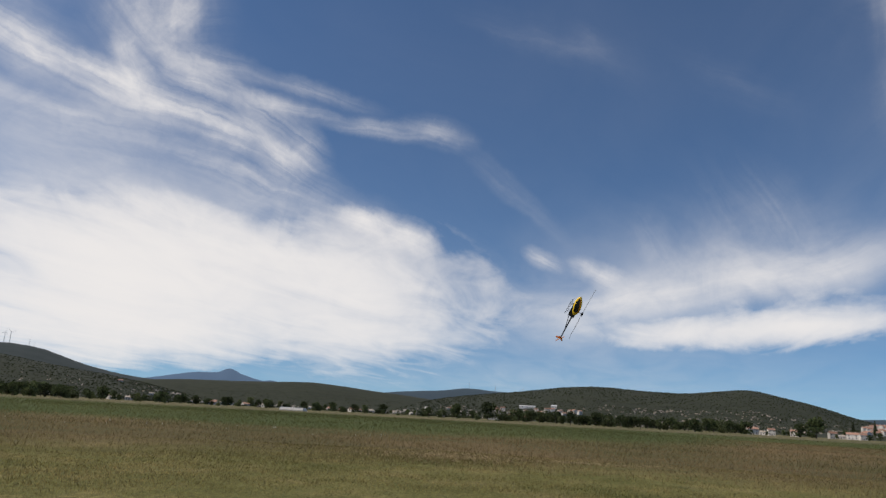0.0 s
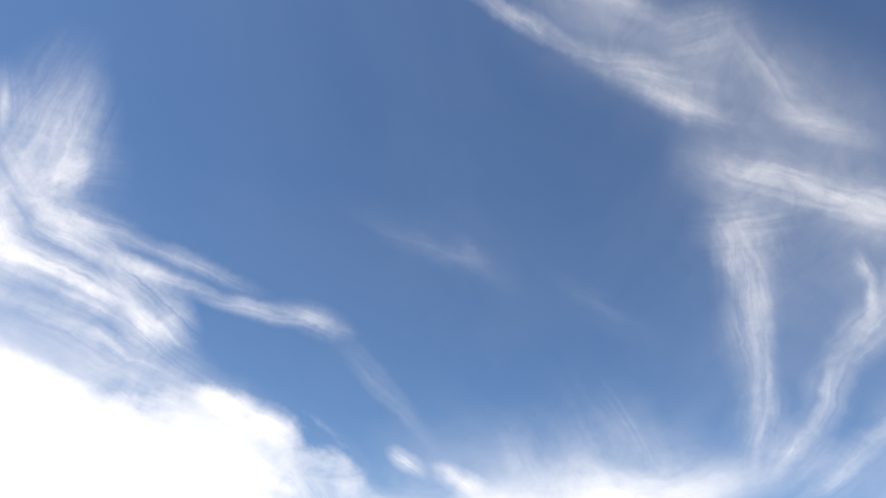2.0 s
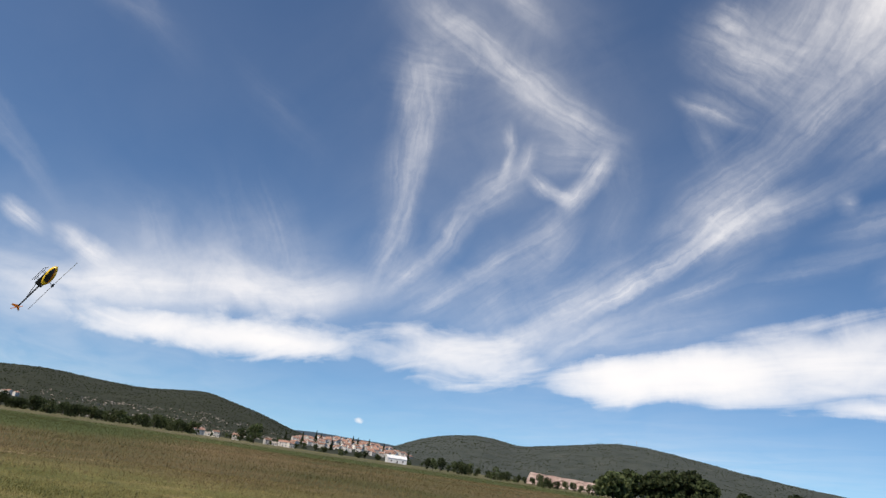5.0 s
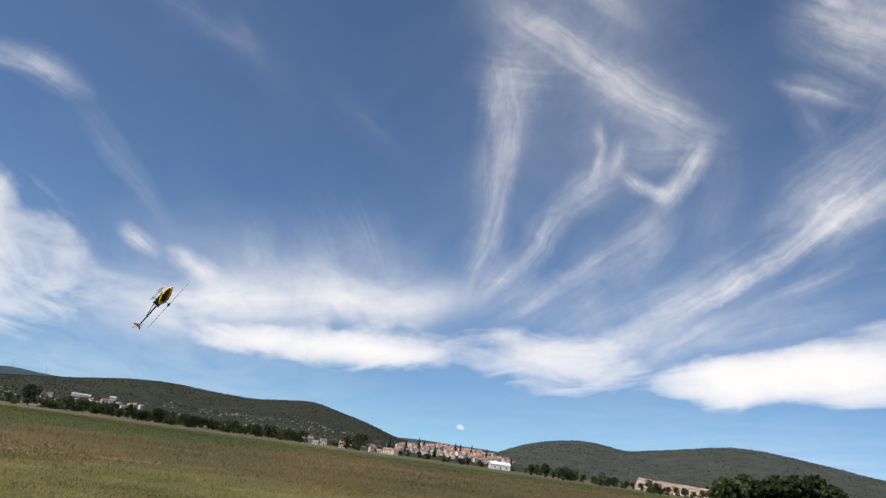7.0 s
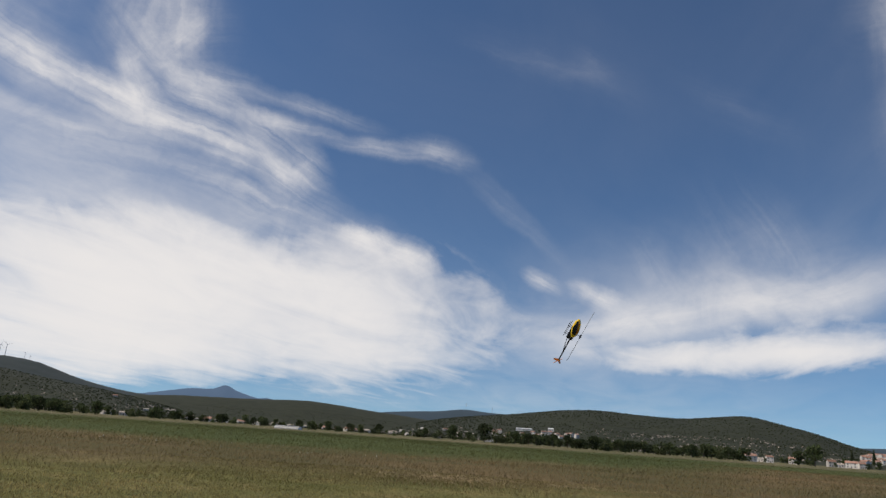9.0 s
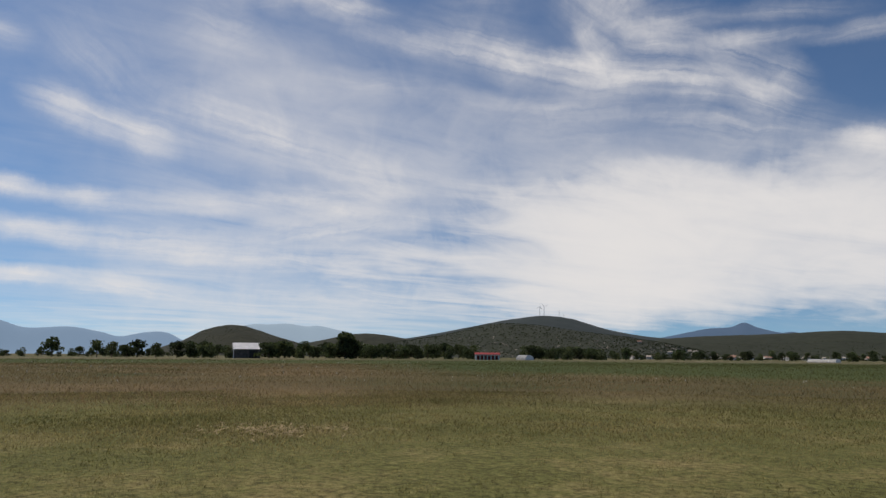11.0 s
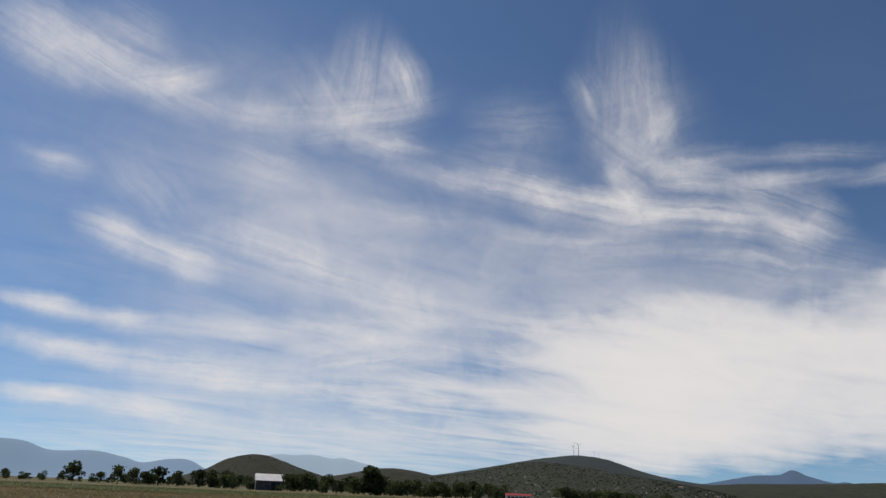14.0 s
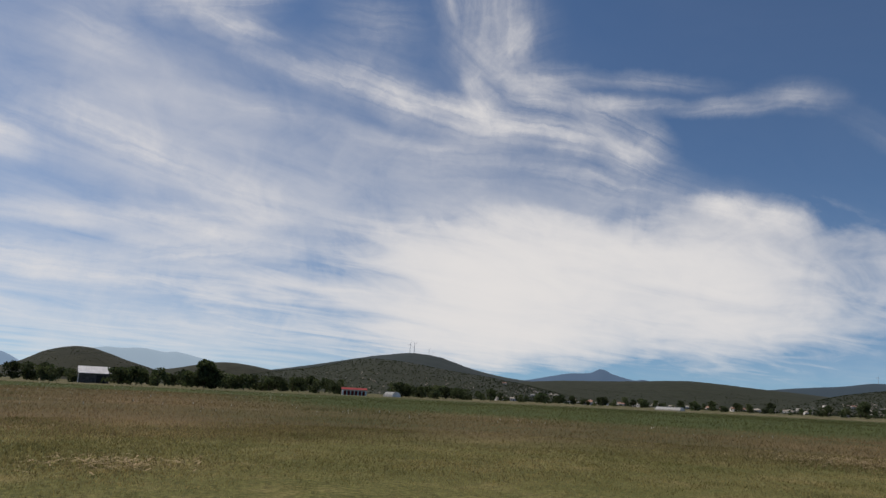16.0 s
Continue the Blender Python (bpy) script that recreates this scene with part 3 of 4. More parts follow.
def tube(bm, path, radii, sides=8):
    """A round tapered bar along the points of path."""
    rings = []
    for i, p in enumerate(path):
        p = Vector(p)
        a = Vector(path[max(i - 1, 0)])
        b = Vector(path[min(i + 1, len(path) - 1)])
        q = (b - a).to_track_quat("Z", "Y")
        rings.append([bm.verts.new(p + q @ Vector((math.cos(k * math.tau / sides) * radii[i], math.sin(k * math.tau / sides) * radii[i], 0))) for k in range(sides)])
    for r0, r1 in zip(rings, rings[1:]):
        for k in range(sides):
            bm.faces.new((r0[k], r0[(k + 1) % sides], r1[(k + 1) % sides], r1[k]))
    bm.faces.new(rings[0][::-1])
    bm.faces.new(rings[-1])


def placed(ob, az, dist, z=0.0, turn=0.0, scale=1.0):
    p = bearing(az, 0, dist)
    ob.matrix_basis = pose(p.x, p.y, z, 0, 0, az + turn) @ Matrix.Diagonal((scale, scale, scale, 1))
    return ob


# ------------------------------------------------------------------ ground
def ground_height(x, y):
    r = math.hypot(x, y)
    return 0.05 * noise.noise((x * 0.12, y * 0.12, 0.3)) * min(1.0, r / 6) - 0.00005 * max(0, r - 300)


radii = [0.0]
while radii[-1] < 4900:
    radii.append(radii[-1] + max(0.7, radii[-1] * 0.045))
verts, faces = [(0, 0, 0)], []
SPOKES = 240
for r in radii[1:]:
    for k in range(SPOKES):
        a = k * math.tau / SPOKES
        x, y = r * math.cos(a), r * math.sin(a)
        verts.append((x, y, ground_height(x, y)))
for k in range(SPOKES):
    faces.append((0, 1 + k, 1 + (k + 1) % SPOKES))
for i in range(len(radii) - 2):
    o = 1 + i * SPOKES
    for k in range(SPOKES):
        faces.append((o + k, o + SPOKES + k, o + SPOKES + (k + 1) % SPOKES, o + (k + 1) % SPOKES))
ground = mesh_object("ground", verts, faces, M_MEADOW, smooth=True)
tagged(ground, "flat green and straw-coloured meadow, mown short in front", "ground", kind="structure")


# ------------------------------------------------------------------ hills
RIDGES = []


def crest_at(az, points):
    """Height in degrees over the bearing, gliding from point to point."""
    if az <= points[0][0] or az >= points[-1][0]:
        return 0.0
    for i in range(len(points) - 1):
        (a0, e0), (a1, e1) = points[i], points[i + 1]
        if a0 <= az <= a1:
            before = points[max(i - 1, 0)]
            after = points[min(i + 2, len(points) - 1)]
            m0 = (e1 - before[1]) / (a1 - before[0]) * (a1 - a0)
            m1 = (after[1] - e0) / (after[0] - a0) * (a1 - a0)
            u = (az - a0) / (a1 - a0)
            return max(0.0, (2 * u ** 3 - 3 * u * u + 1) * e0 + (u ** 3 - 2 * u * u + u) * m0 + (3 * u * u - 2 * u ** 3) * e1 + (u ** 3 - u * u) * m1)
    return 0.0


def ridge_height(az, d, dist, depth, points, rough, foot, seed):
    t = (d - dist) / depth
    if abs(t) > 1.0001:
        return -50.0
    s = max(0.0, (1 + t) if t < 0 else (1 - t))
    s = s * s * (3 - 2 * s) if t > 0 else (0.35 * s + 0.65 * math.sin(s * math.pi / 2) ** 1.6)
    q = bearing(az, 0, d)
    n = noise.fractal((q.x * 0.006 + seed, q.y * 0.006, seed), 0.9, 2.1, 5)
    fine = noise.fractal((q.x * 0.05 + seed, q.y * 0.05, seed), 0.9, 2.1, 3)
    crest = crest_at(az, points)
    h = dist * math.tan(radians(crest)) * s * (1 + rough * n * (1.2 - s) * 2.5 + rough * 0.15 * n) + 0.8 * fine * s * min(1, crest)
    return h + EYE * s + foot * (1 - s) * (1 if t < 0 else 8) - (3.0 if crest <= 0 else 0)


def ridge(name, label, dist, depth, points, mat, rough=0.05, foot=-1.0, step=0.2, seed=0.0):
    """A ridge of hills round the plain, through points of bearing and height in degrees."""
    points = sorted(points)
    lo, hi = points[0][0], points[-1][0]
    cols = int((hi - lo) / step) + 1
    rows = [-1.0, -0.93, -0.85, -0.76, -0.67, -0.58, -0.49, -0.40, -0.31, -0.22, -0.14, -0.07, 0.0, 0.1, 0.25, 0.5, 1.0]
    verts, faces = [], []
    for i in range(cols):
        az = lo + (hi - lo) * i / (cols - 1)
        for t in rows:
            d = dist + t * depth
            q = bearing(az, 0, d)
            verts.append((q.x, q.y, ridge_height(az, d, dist, depth, points, rough, foot, seed)))
    R = len(rows)
    for i in range(cols - 1):
        for j in range(R - 1):
            faces.append((i * R + j, (i + 1) * R + j, (i + 1) * R + j + 1, i * R + j + 1))
    ob = mesh_object(name, verts, faces, mat, smooth=True)
    RIDGES.append((dist, depth, points, rough, foot, seed))
    return tagged(ob, label, "hill" if dist < 4000 else "mountain", kind="structure")


def terrain(az, d):
    q = bearing(az, 0, d)
    return max([ground_height(q.x, q.y)] + [ridge_height(az, d, *r) for r in RIDGES])


ridge("mountain_range", "mountain range far across the plain, pale blue with haze", 4600, 300,
      [(92, 0.6), (86, 1.6), (80, 2.1), (75.5, 2.38), (74, 2.3), (72.4, 1.8), (69.6, 1.93), (67.6, 1.6), (66.3, 1.3), (64.6, 1.62), (63, 1.62), (61.5, 0.9), (59, 0.3)], M_HAZE_RANGE, 0.02, step=0.12, seed=3.1)
ridge("mountain_range", "mountain behind the dark mound, very pale blue with haze", 4750, 200,
      [(61, 0.8), (58.5, 1.9), (56.9, 2.38), (55.4, 2.4), (54, 2.5), (52.5, 2.3), (51.6, 2.35), (50.1, 2.05), (48, 1.6), (45, 0.8)], M_HAZE_PALE, 0.02, step=0.1, seed=7.7)
ridge("mountain", "pointed mountain behind the dark ridges, blue with haze", 4500, 300,
      [(26, 1.2), (23.5, 1.65), (20.9, 2.18), (19.0, 2.33), (18.1, 2.64), (17.2, 2.28), (15.6, 1.88), (14.9, 1.95), (13.5, 1.6), (10, 1.0)], M_HAZE_BLUE, 0.02, step=0.1, seed=1.3)
ridge("hill", "dark rounded mound behind the barn", 1500, 330, [(64.5, 0.2), (61.9, 1.05), (60.4, 1.85), (58.7, 2.28), (57.2, 2.2), (54.8, 1.45), (52.5, 0.8), (50, 0.2)], M_SCRUB, 0.03, seed=2.2)
ridge("hill", "low dark hill behind the tree line", 2300, 400, [(56, 0.4), (51.5, 1.15), (48.8, 1.7), (47, 1.75), (44.5, 1.42), (41, 1.0), (37, 0.3)], M_SCRUB, 0.03, seed=5.2)
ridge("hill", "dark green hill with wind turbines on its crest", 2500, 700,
      [(48, 0.8), (44.4, 1.42), (40.4, 2.13), (36.7, 2.82), (34.2, 3.22), (33.2, 3.27), (30.9, 3.0), (28.2, 2.2), (25.3, 1.65), (22.5, 1.4), (18, 0.9), (14, 0.2)], M_SCRUB_HAZED, 0.03, seed=4.4)
ridge("hill", "rocky scrub-covered foothill", 1500, 700,
      [(49, 0.3), (45, 1.15), (41.5, 1.75), (38.4, 2.42), (36.2, 2.6), (33.4, 2.45), (30.4, 2.0), (27, 1.55), (24, 1.1), (20, 0.3)], M_SCRUB_ROCKY, 0.05, seed=6.4)
ridge("hill", "long low dark green ridge", 2300, 800,
      [(29, 0.6), (25.5, 1.25), (21.7, 1.6), (17.5, 1.72), (14, 1.88), (12, 1.98), (9.7, 1.86), (6.5, 1.55), (3.5, 1.3), (-1, 0.8), (-4, 0.2)], M_SCRUB_ROCKY, 0.03, seed=8.8)
ridge("hill", "ridge in the gap between hills, grey-blue with haze", 3600, 500,
      [(10, 0.6), (6.0, 1.5), (3.2, 1.8), (1.6, 1.9), (-0.6, 2.2), (-2.6, 2.12), (-5, 1.95), (-9, 1.2)], M_HAZE_MID, 0.03, seed=9.1)
ridge("hill", "broad dark green hill with pale rocky foot", 1900, 1000,
      [(5, 0.3), (1.5, 1.25), (-1.8, 1.75), (-5.0, 2.15), (-8.2, 2.6), (-11, 2.8), (-14.4, 2.66), (-17.8, 2.58), (-21.2, 2.92), (-22.6, 2.9), (-24.6, 2.45), (-26.7, 1.95), (-29.0, 1.22), (-31.4, 0.7), (-35, 0.1)], M_SCRUB_ROCKY, 0.03, seed=10.5)
ridge("hill", "low ridge behind the town, blue-grey with haze", 3800, 400, [(-25, 0.6), (-28.5, 1.15), (-31, 1.27), (-34, 1.22), (-37, 1.15), (-40, 0.9), (-43, 0.4)], M_HAZE_MID, 0.02, seed=11.9)
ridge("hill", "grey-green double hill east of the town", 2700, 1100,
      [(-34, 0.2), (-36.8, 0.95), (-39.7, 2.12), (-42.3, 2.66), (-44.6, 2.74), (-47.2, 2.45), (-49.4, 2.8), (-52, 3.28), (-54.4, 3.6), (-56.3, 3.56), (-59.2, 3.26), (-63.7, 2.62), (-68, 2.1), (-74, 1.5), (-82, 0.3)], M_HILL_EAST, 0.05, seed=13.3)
ridge("town_hill", "low rise under the town", 1150, 480, [(-24, 0.1), (-28.5, 0.4), (-31.5, 0.85), (-34.5, 0.9), (-37, 0.72), (-39.5, 0.3), (-43, 0.05)], M_SCRUB_ROCKY, 0.03, foot=-0.5, seed=15.1)


# ------------------------------------------------------------------ grass
def blades(name, label, count, r0, r1, tall, wide, mat, power, seed, az0=-90.0, az1=95.0, lean=0.5, inside=None):
    """Single bent blades scattered over a sector of the meadow."""
    g = np.random.default_rng(seed)
    u = g.random(count)
    r = (r0 ** power + u * (r1 ** power - r0 ** power)) ** (1 / power)
    az = np.radians(az0 + g.random(count) * (az1 - az0))
    clump = 0.5 + 0.5 * np.sin(r * 2.3 + 3 * np.sin(az * 31)) * np.sin(az * r * 1.7)
    x, y = -np.sin(az) * r, np.cos(az) * r
    if inside is not None:
        near = np.hypot(x - PATCH.x, y - PATCH.y) / PATCH_SIZE + (g.random(count) - 0.5) * 0.25
        keep = (near < 0.95) == inside
        r, az, clump, x, y, count = r[keep], az[keep], clump[keep], x[keep], y[keep], int(keep.sum())
    h = tall * (0.45 + 0.75 * g.random(count)) * (0.6 + 0.6 * clump)
    w = wide * (0.6 + 0.8 * g.random(count)) * (r / r0) ** 0.6
    yaw = g.random(count) * math.tau
    cx, sx = np.cos(yaw) * w * 0.5, np.sin(yaw) * w * 0.5
    lx, ly = (g.random(count) - 0.5) * 2 * lean * h, (g.random(count) - 0.5) * 2 * lean * h
    base = np.full(count, -0.03)
    v = np.empty((count, 3, 3), dtype=np.float32)
    v[:, 0] = np.stack([x - cx, y - sx, base], -1)
    v[:, 1] = np.stack([x + cx, y + sx, base], -1)
    v[:, 2] = np.stack([x + lx, y + ly, h], -1)
    me = bpy.data.meshes.new(name)
    me.vertices.add(count * 3)
    me.vertices.foreach_set("co", v.ravel())
    me.loops.add(count * 3)
    me.loops.foreach_set("vertex_index", np.arange(count * 3, dtype=np.int32))
    me.polygons.add(count)
    me.polygons.foreach_set("loop_start", np.arange(0, count * 3, 3, dtype=np.int32))
    me.update(calc_edges=True)
    me.materials.append(mat)
    return tagged(new(name, me), label, "grass", kind="stuff")


blades("short_grass", "short mown yellow-green grass", 460000, 6.5, 33.0, 0.050, 0.012, M_GRASS, 1.1, 1, lean=1.3)
blades("tall_grass", "tall dry reddish-brown meadow grass", 280000, 22.0, 135.0, 0.18, 0.018, M_STALK, 1.2, 2, lean=0.9, inside=False)
blades("green_crop", "low green growth across the far field", 60000, 125.0, 240.0, 0.30, 0.05, M_CROP, 1.1, 3, lean=1.0)
blades("green_crop", "dark green growth in the northern stretch of the field", 90000, 50.0, 215.0, 0.22, 0.03, M_CROP, 1.1, 6, az0=-30.0, az1=55.0, lean=1.0, inside=True)
blades("flowers", "pale flower heads scattered over the meadow", 900, 45.0, 190.0, 0.20, 0.06, M_FLOWER, 1.2, 4, az0=5.0, az1=90.0, inside=False)


def dry_patch(az, dist, length, width, seed):
    """A thin uneven skin of cut straw on the ground."""
    g = np.random.default_rng(seed)
    bm = bmesh.new()
    for _ in range(int(length * width * 45)):
        a, b = g.normal(0, 0.35) * length, g.normal(0, 0.35) * width
        c, l, w, z = g.random() * math.tau, 0.06 + 0.1 * g.random(), 0.008 + 0.012 * g.random(), 0.05 + 0.03 * g.random()
        d, n = Vector((math.cos(c) * l, math.sin(c) * l, 0.01)), Vector((-math.sin(c) * w, math.cos(c) * w, 0))
        p = Vector((a, b, z))
        bm.faces.new([bm.verts.new(q) for q in (p - d - n, p + d - n, p + d + n, p - d + n)])
    ob = part("cut_straw", bm, M_STRAW)
    tagged(ob, "pale cut straw lying on the mown grass", "straw", kind="stuff")
    return placed(ob, az, dist, 0.0, 8)


dry_patch(0.3, 28.5, 5.0, 4.5, 11)
dry_patch(-10.5, 29.0, 3.6, 0.9, 12)
dry_patch(-15.4, 30.0, 0.9, 0.5, 13)
dry_patch(54.0, 15.5, 2.6, 2.2, 14)


# ------------------------------------------------------------------ trees
def tree(height, width, seed, leaf_mat, base=0.12, pieces=420, lean=0.0, conifer=False):
    """A tapered trunk with limbs and a ragged crown of leaf clumps. Stands at the origin."""
    g = random.Random(seed)
    root = new("conifer" if conifer else "tree")
    bm = bmesh.new()
    top = height * (0.9 if conifer else 0.62)
    tube(bm, [(0, 0, -0.3), (0.05 * height * lean, 0, top * 0.5), (0.12 * height * lean, 0.03 * height, top)], [height * 0.030, height * 0.022, height * 0.008], 7)
    centres = []
    lobes = 3 if conifer else 11
    for i in range(lobes):
        a = i * 2.4 + g.random()
        f = g.random()
        z = height * (base + 0.16 + (0.66 - base) * f)
        out_r = width * 0.5 * (0.30 + 0.45 * g.random()) * (1.1 - 0.55 * f)
        c = Vector((math.cos(a) * out_r + 0.1 * height * lean * f, math.sin(a) * out_r, z))
        centres.append((c, width * (0.20 + 0.13 * g.random()), height * (0.13 + 0.09 * g.random())))
        start = Vector((0, 0, z * 0.55))
        tube(bm, [start, start.lerp(c, 0.55) + Vector((0, 0, 0.04 * height)), c], [height * 0.012, height * 0.008, height * 0.003], 5)
    part("trunk", bm, M_BARK, root)
    bm = bmesh.new()
    for i in range(pieces):
        if conifer:
            f = g.random() ** 1.4
            r = width * 0.5 * (1 - f) * (0.35 + 0.75 * g.random())
            a = g.random() * math.tau
            p = Vector((math.cos(a) * r, math.sin(a) * r, height * (base + (1 - base) * f)))
        else:
            c, rw, rh = g.choice(centres)
            d = Vector((g.gauss(0, 1), g.gauss(0, 1), g.gauss(0, 1))).normalized() * (0.55 + 0.55 * g.random())
            p = c + Vector((d.x * rw, d.y * rw, d.z * rh))
        s = (0.035 + 0.035 * g.random()) * (height + width) * 0.5
        q = Euler((g.random() * 6.3, g.random() * 6.3, g.random() * 6.3)).to_quaternion()
        k = [p + q @ Vector(o) * s for o in ((-1, -0.6, 0), (0.1, -0.9, 0.25), (1, -0.1, 0), (0.4, 0.9, -0.2), (-0.7, 0.7, 0.15))]
        bm.faces.new([bm.verts.new(o) for o in k])
    part("crown", bm, leaf_mat, root)
    return root


def stand(root, az, dist, z, scale, turn, label, group="", squash=1.0):
    p = bearing(az, 0, dist)
    root.matrix_basis = pose(p.x, p.y, z, 0, 0, turn) @ Matrix.Diagonal((scale * squash, scale * squash, scale, 1))
    return tagged(root, label, "tree", group)


KINDS = [tree(10, 8.5, 1, M_LEAF), tree(10, 10.5, 2, M_LEAF, 0.05), tree(10, 7.0, 3, M_LEAF_PALE, 0.10), tree(10, 12.5, 4, M_LEAF, 0.0, 520), tree(10, 8.0, 5, M_LEAF_PALE, 0.02)]
CONIFER = tree(10, 3.6, 6, M_LEAF, 0.05, 300, conifer=True)
BIG = [tree(10, 10.5, 7, M_LEAF_PALE, 0.04, 1500), tree(10, 9.0, 8, M_LEAF, 0.06, 1500, 0.3)]
used = set()


def plant(proto, az, dist, top_el, label, group="", z=None):
    z = terrain(az, dist) if z is None else z
    tall = EYE + dist * math.tan(radians(top_el)) - z
    scale = max(tall, 1.2) / 9.3
    p = bearing(az, 0, dist)
    turn = random.uniform(0, 360)
    m = pose(p.x, p.y, z - 0.1, 0, 0, turn)
    if proto.name in used:
        ob = copy_thing(proto, m)
    else:
        used.add(proto.name)
        ob = proto
    ob.matrix_basis = m @ Matrix.Diagonal((scale, scale, scale, 1))
    return tagged(ob, label, "tree", group)


FIELD_TREES = "trees along the far field edge"
plant(KINDS[0], 70.6, 340, 1.12, "dark round broadleaf tree at the far field edge", FIELD_TREES)
plant(KINDS[2], 67.7, 345, 1.02, "slender dark broadleaf tree at the far field edge", FIELD_TREES)
plant(KINDS[2], 66.7, 350, 0.92, "slender dark broadleaf tree at the far field edge", FIELD_TREES)
plant(KINDS[3], 65.7, 335, 0.72, "broad dark green bush at the far field edge", FIELD_TREES)
plant(KINDS[1], 65.0, 350, 1.0, "dark round broadleaf tree at the far field edge", FIELD_TREES)
plant(KINDS[2], 63.7, 350, 0.86, "slender dark broadleaf tree at the far field edge", FIELD_TREES)
plant(KINDS[1], 62.2, 345, 0.95, "dark round broadleaf tree at the far field edge", FIELD_TREES)
plant(KINDS[3], 55.4, 330, 1.02, "broad dark tree clump beside the barn", FIELD_TREES)
plant(KINDS[1], 54.2, 335, 1.05, "broad dark tree clump beside the barn", FIELD_TREES)
plant(KINDS[0], 52.7, 330, 1.05, "dark bushy tree near the barn", FIELD_TREES)
plant(BIG[1], 49.4, 320, 1.72, "tall ragged green tree standing over the tree line", FIELD_TREES)
plant(KINDS[1], 48.6, 322, 1.15, "dark round tree at the far field edge", FIELD_TREES)
plant(KINDS[1], 50.6, 326, 0.95, "dark round tree at the far field edge", FIELD_TREES)
for az in np.arange(61.2, 38.5, -0.4):
    if 55.9 < az < 58.4:
        continue
    plant(random.choice(KINDS), az + random.uniform(-0.25, 0.25), random.uniform(335, 390), random.uniform(0.6, 1.02), "dark broadleaf tree in the far tree line", FIELD_TREES)
for az in np.arange(75.5, 61, -0.55):
    plant(random.choice(KINDS), az + random.uniform(-0.3, 0.3), random.uniform(380, 470), random.uniform(0.12, 0.5), "low dark bush along the far hedge", "far hedge")
for az in np.arange(34.6, 28.6, -0.33):
    plant(random.choice(KINDS), az + random.uniform(-0.2, 0.2), random.uniform(350, 390), random.uniform(0.55, 0.95), "dark broadleaf tree below the rocky foothill", FIELD_TREES)
for az in np.arange(28.6, -2.0, -0.45):
    plant(random.choice(KINDS), az + random.uniform(-0.35, 0.35), random.uniform(380, 520), random.uniform(0.15, 0.62), "dark green bush below the long ridge", FIELD_TREES)
plant(KINDS[1], 26.8, 380, 0.72, "dark round tree below the long ridge", FIELD_TREES)
plant(KINDS[3], 22.9, 385, 0.62, "broad dark tree beside the pale houses", FIELD_TREES)
plant(KINDS[1], -2.5, 400, 1.15, "dark round tree at the far field edge", FIELD_TREES)
plant(KINDS[0], 0.0, 410, 0.9, "dark round tree at the far field edge", FIELD_TREES)
for az in np.arange(-3.5, -22.0, -0.36):
    plant(random.choice(KINDS), az + random.uniform(-0.2, 0.2), random.uniform(410, 480), random.uniform(0.45, 0.85), "dark tree in the hedge below the broad hill", "hedge below the broad hill")
plant(KINDS[0], -26.4, 420, 1.22, "large dark round tree before the town", "trees about the town")
plant(KINDS[1], -25.4, 430, 0.75, "dark round tree before the town", "trees about the town")
for az in np.arange(-22.5, -40, -0.8):
    plant(random.choice(KINDS), az + random.uniform(-0.35, 0.35), random.uniform(470, 640), random.uniform(0.12, 0.45), "dark green tree at the foot of the town", "trees about the town")
for az, d, e in ((-28.7, 640, 0.95), (-30.0, 800, 1.1), (-31.0, 930, 1.35), (-31.4, 920, 1.25), (-33.9, 930, 1.35), (-34.3, 940, 1.3), (-35.2, 900, 1.3), (-36.4, 880, 1.15), (-38.4, 640, 0.75), (-32.3, 760, 0.95)):
    plant(CONIFER, az, d, e, "dark slender cypress among the houses", "cypresses of the town")
for az in np.arange(-40.0, -49.5, -0.52):
    plant(random.choice(KINDS), az + random.uniform(-0.2, 0.2), random.uniform(300, 360), random.uniform(0.2, 0.75), "olive-green bush along the field edge", "bushes along the eastern field edge")
for az in np.arange(-49.0, -53.5, -0.6):
    plant(random.choice(KINDS), az, random.uniform(240, 270), random.uniform(0.15, 0.4), "olive-green bush before the cut earth bank", "bushes along the eastern field edge")
EAST = "large trees on the eastern side of the field"
plant(BIG[0], -54.4, 190, 1.95, "large dense green tree on the field's eastern side", EAST)
plant(BIG[1], -55.5, 195, 1.7, "large dense green tree on the field's eastern side", EAST)
for az, e in ((-57.4, 1.85), (-58.6, 2.0), (-59.9, 2.15), (-61.0, 1.7), (-63.6, 1.15), (-65.0, 1.3), (-67.0, 1.5)):
    plant(random.choice(BIG), az, 190 + random.uniform(-8, 14), e, "large dense green tree on the field's eastern side", EAST)


# ------------------------------------------------------------------ buildings
def gable(bm, w, d, z0, z1, over=0.35, thick=0.18):
    """A pitched roof with thick edges, ridge along x."""
    x, y = w / 2 + over, d / 2 + over
    drop = over * (z1 - z0) / (d / 2)
    for sgn in (-1, 1):
        v = [bm.verts.new(p) for p in ((-x, sgn * y, z0 - drop), (x, sgn * y, z0 - drop), (x, 0, z1), (-x, 0, z1),
                                       (-x, sgn * y, z0 - drop + thick), (x, sgn * y, z0 - drop + thick), (x, 0, z1 + thick), (-x, 0, z1 + thick))]
        for f in ((0, 1, 2, 3), (7, 6, 5, 4), (0, 4, 5, 1), (1, 5, 6, 2), (3, 7, 4, 0)):
            bm.faces.new([v[i] for i in f])


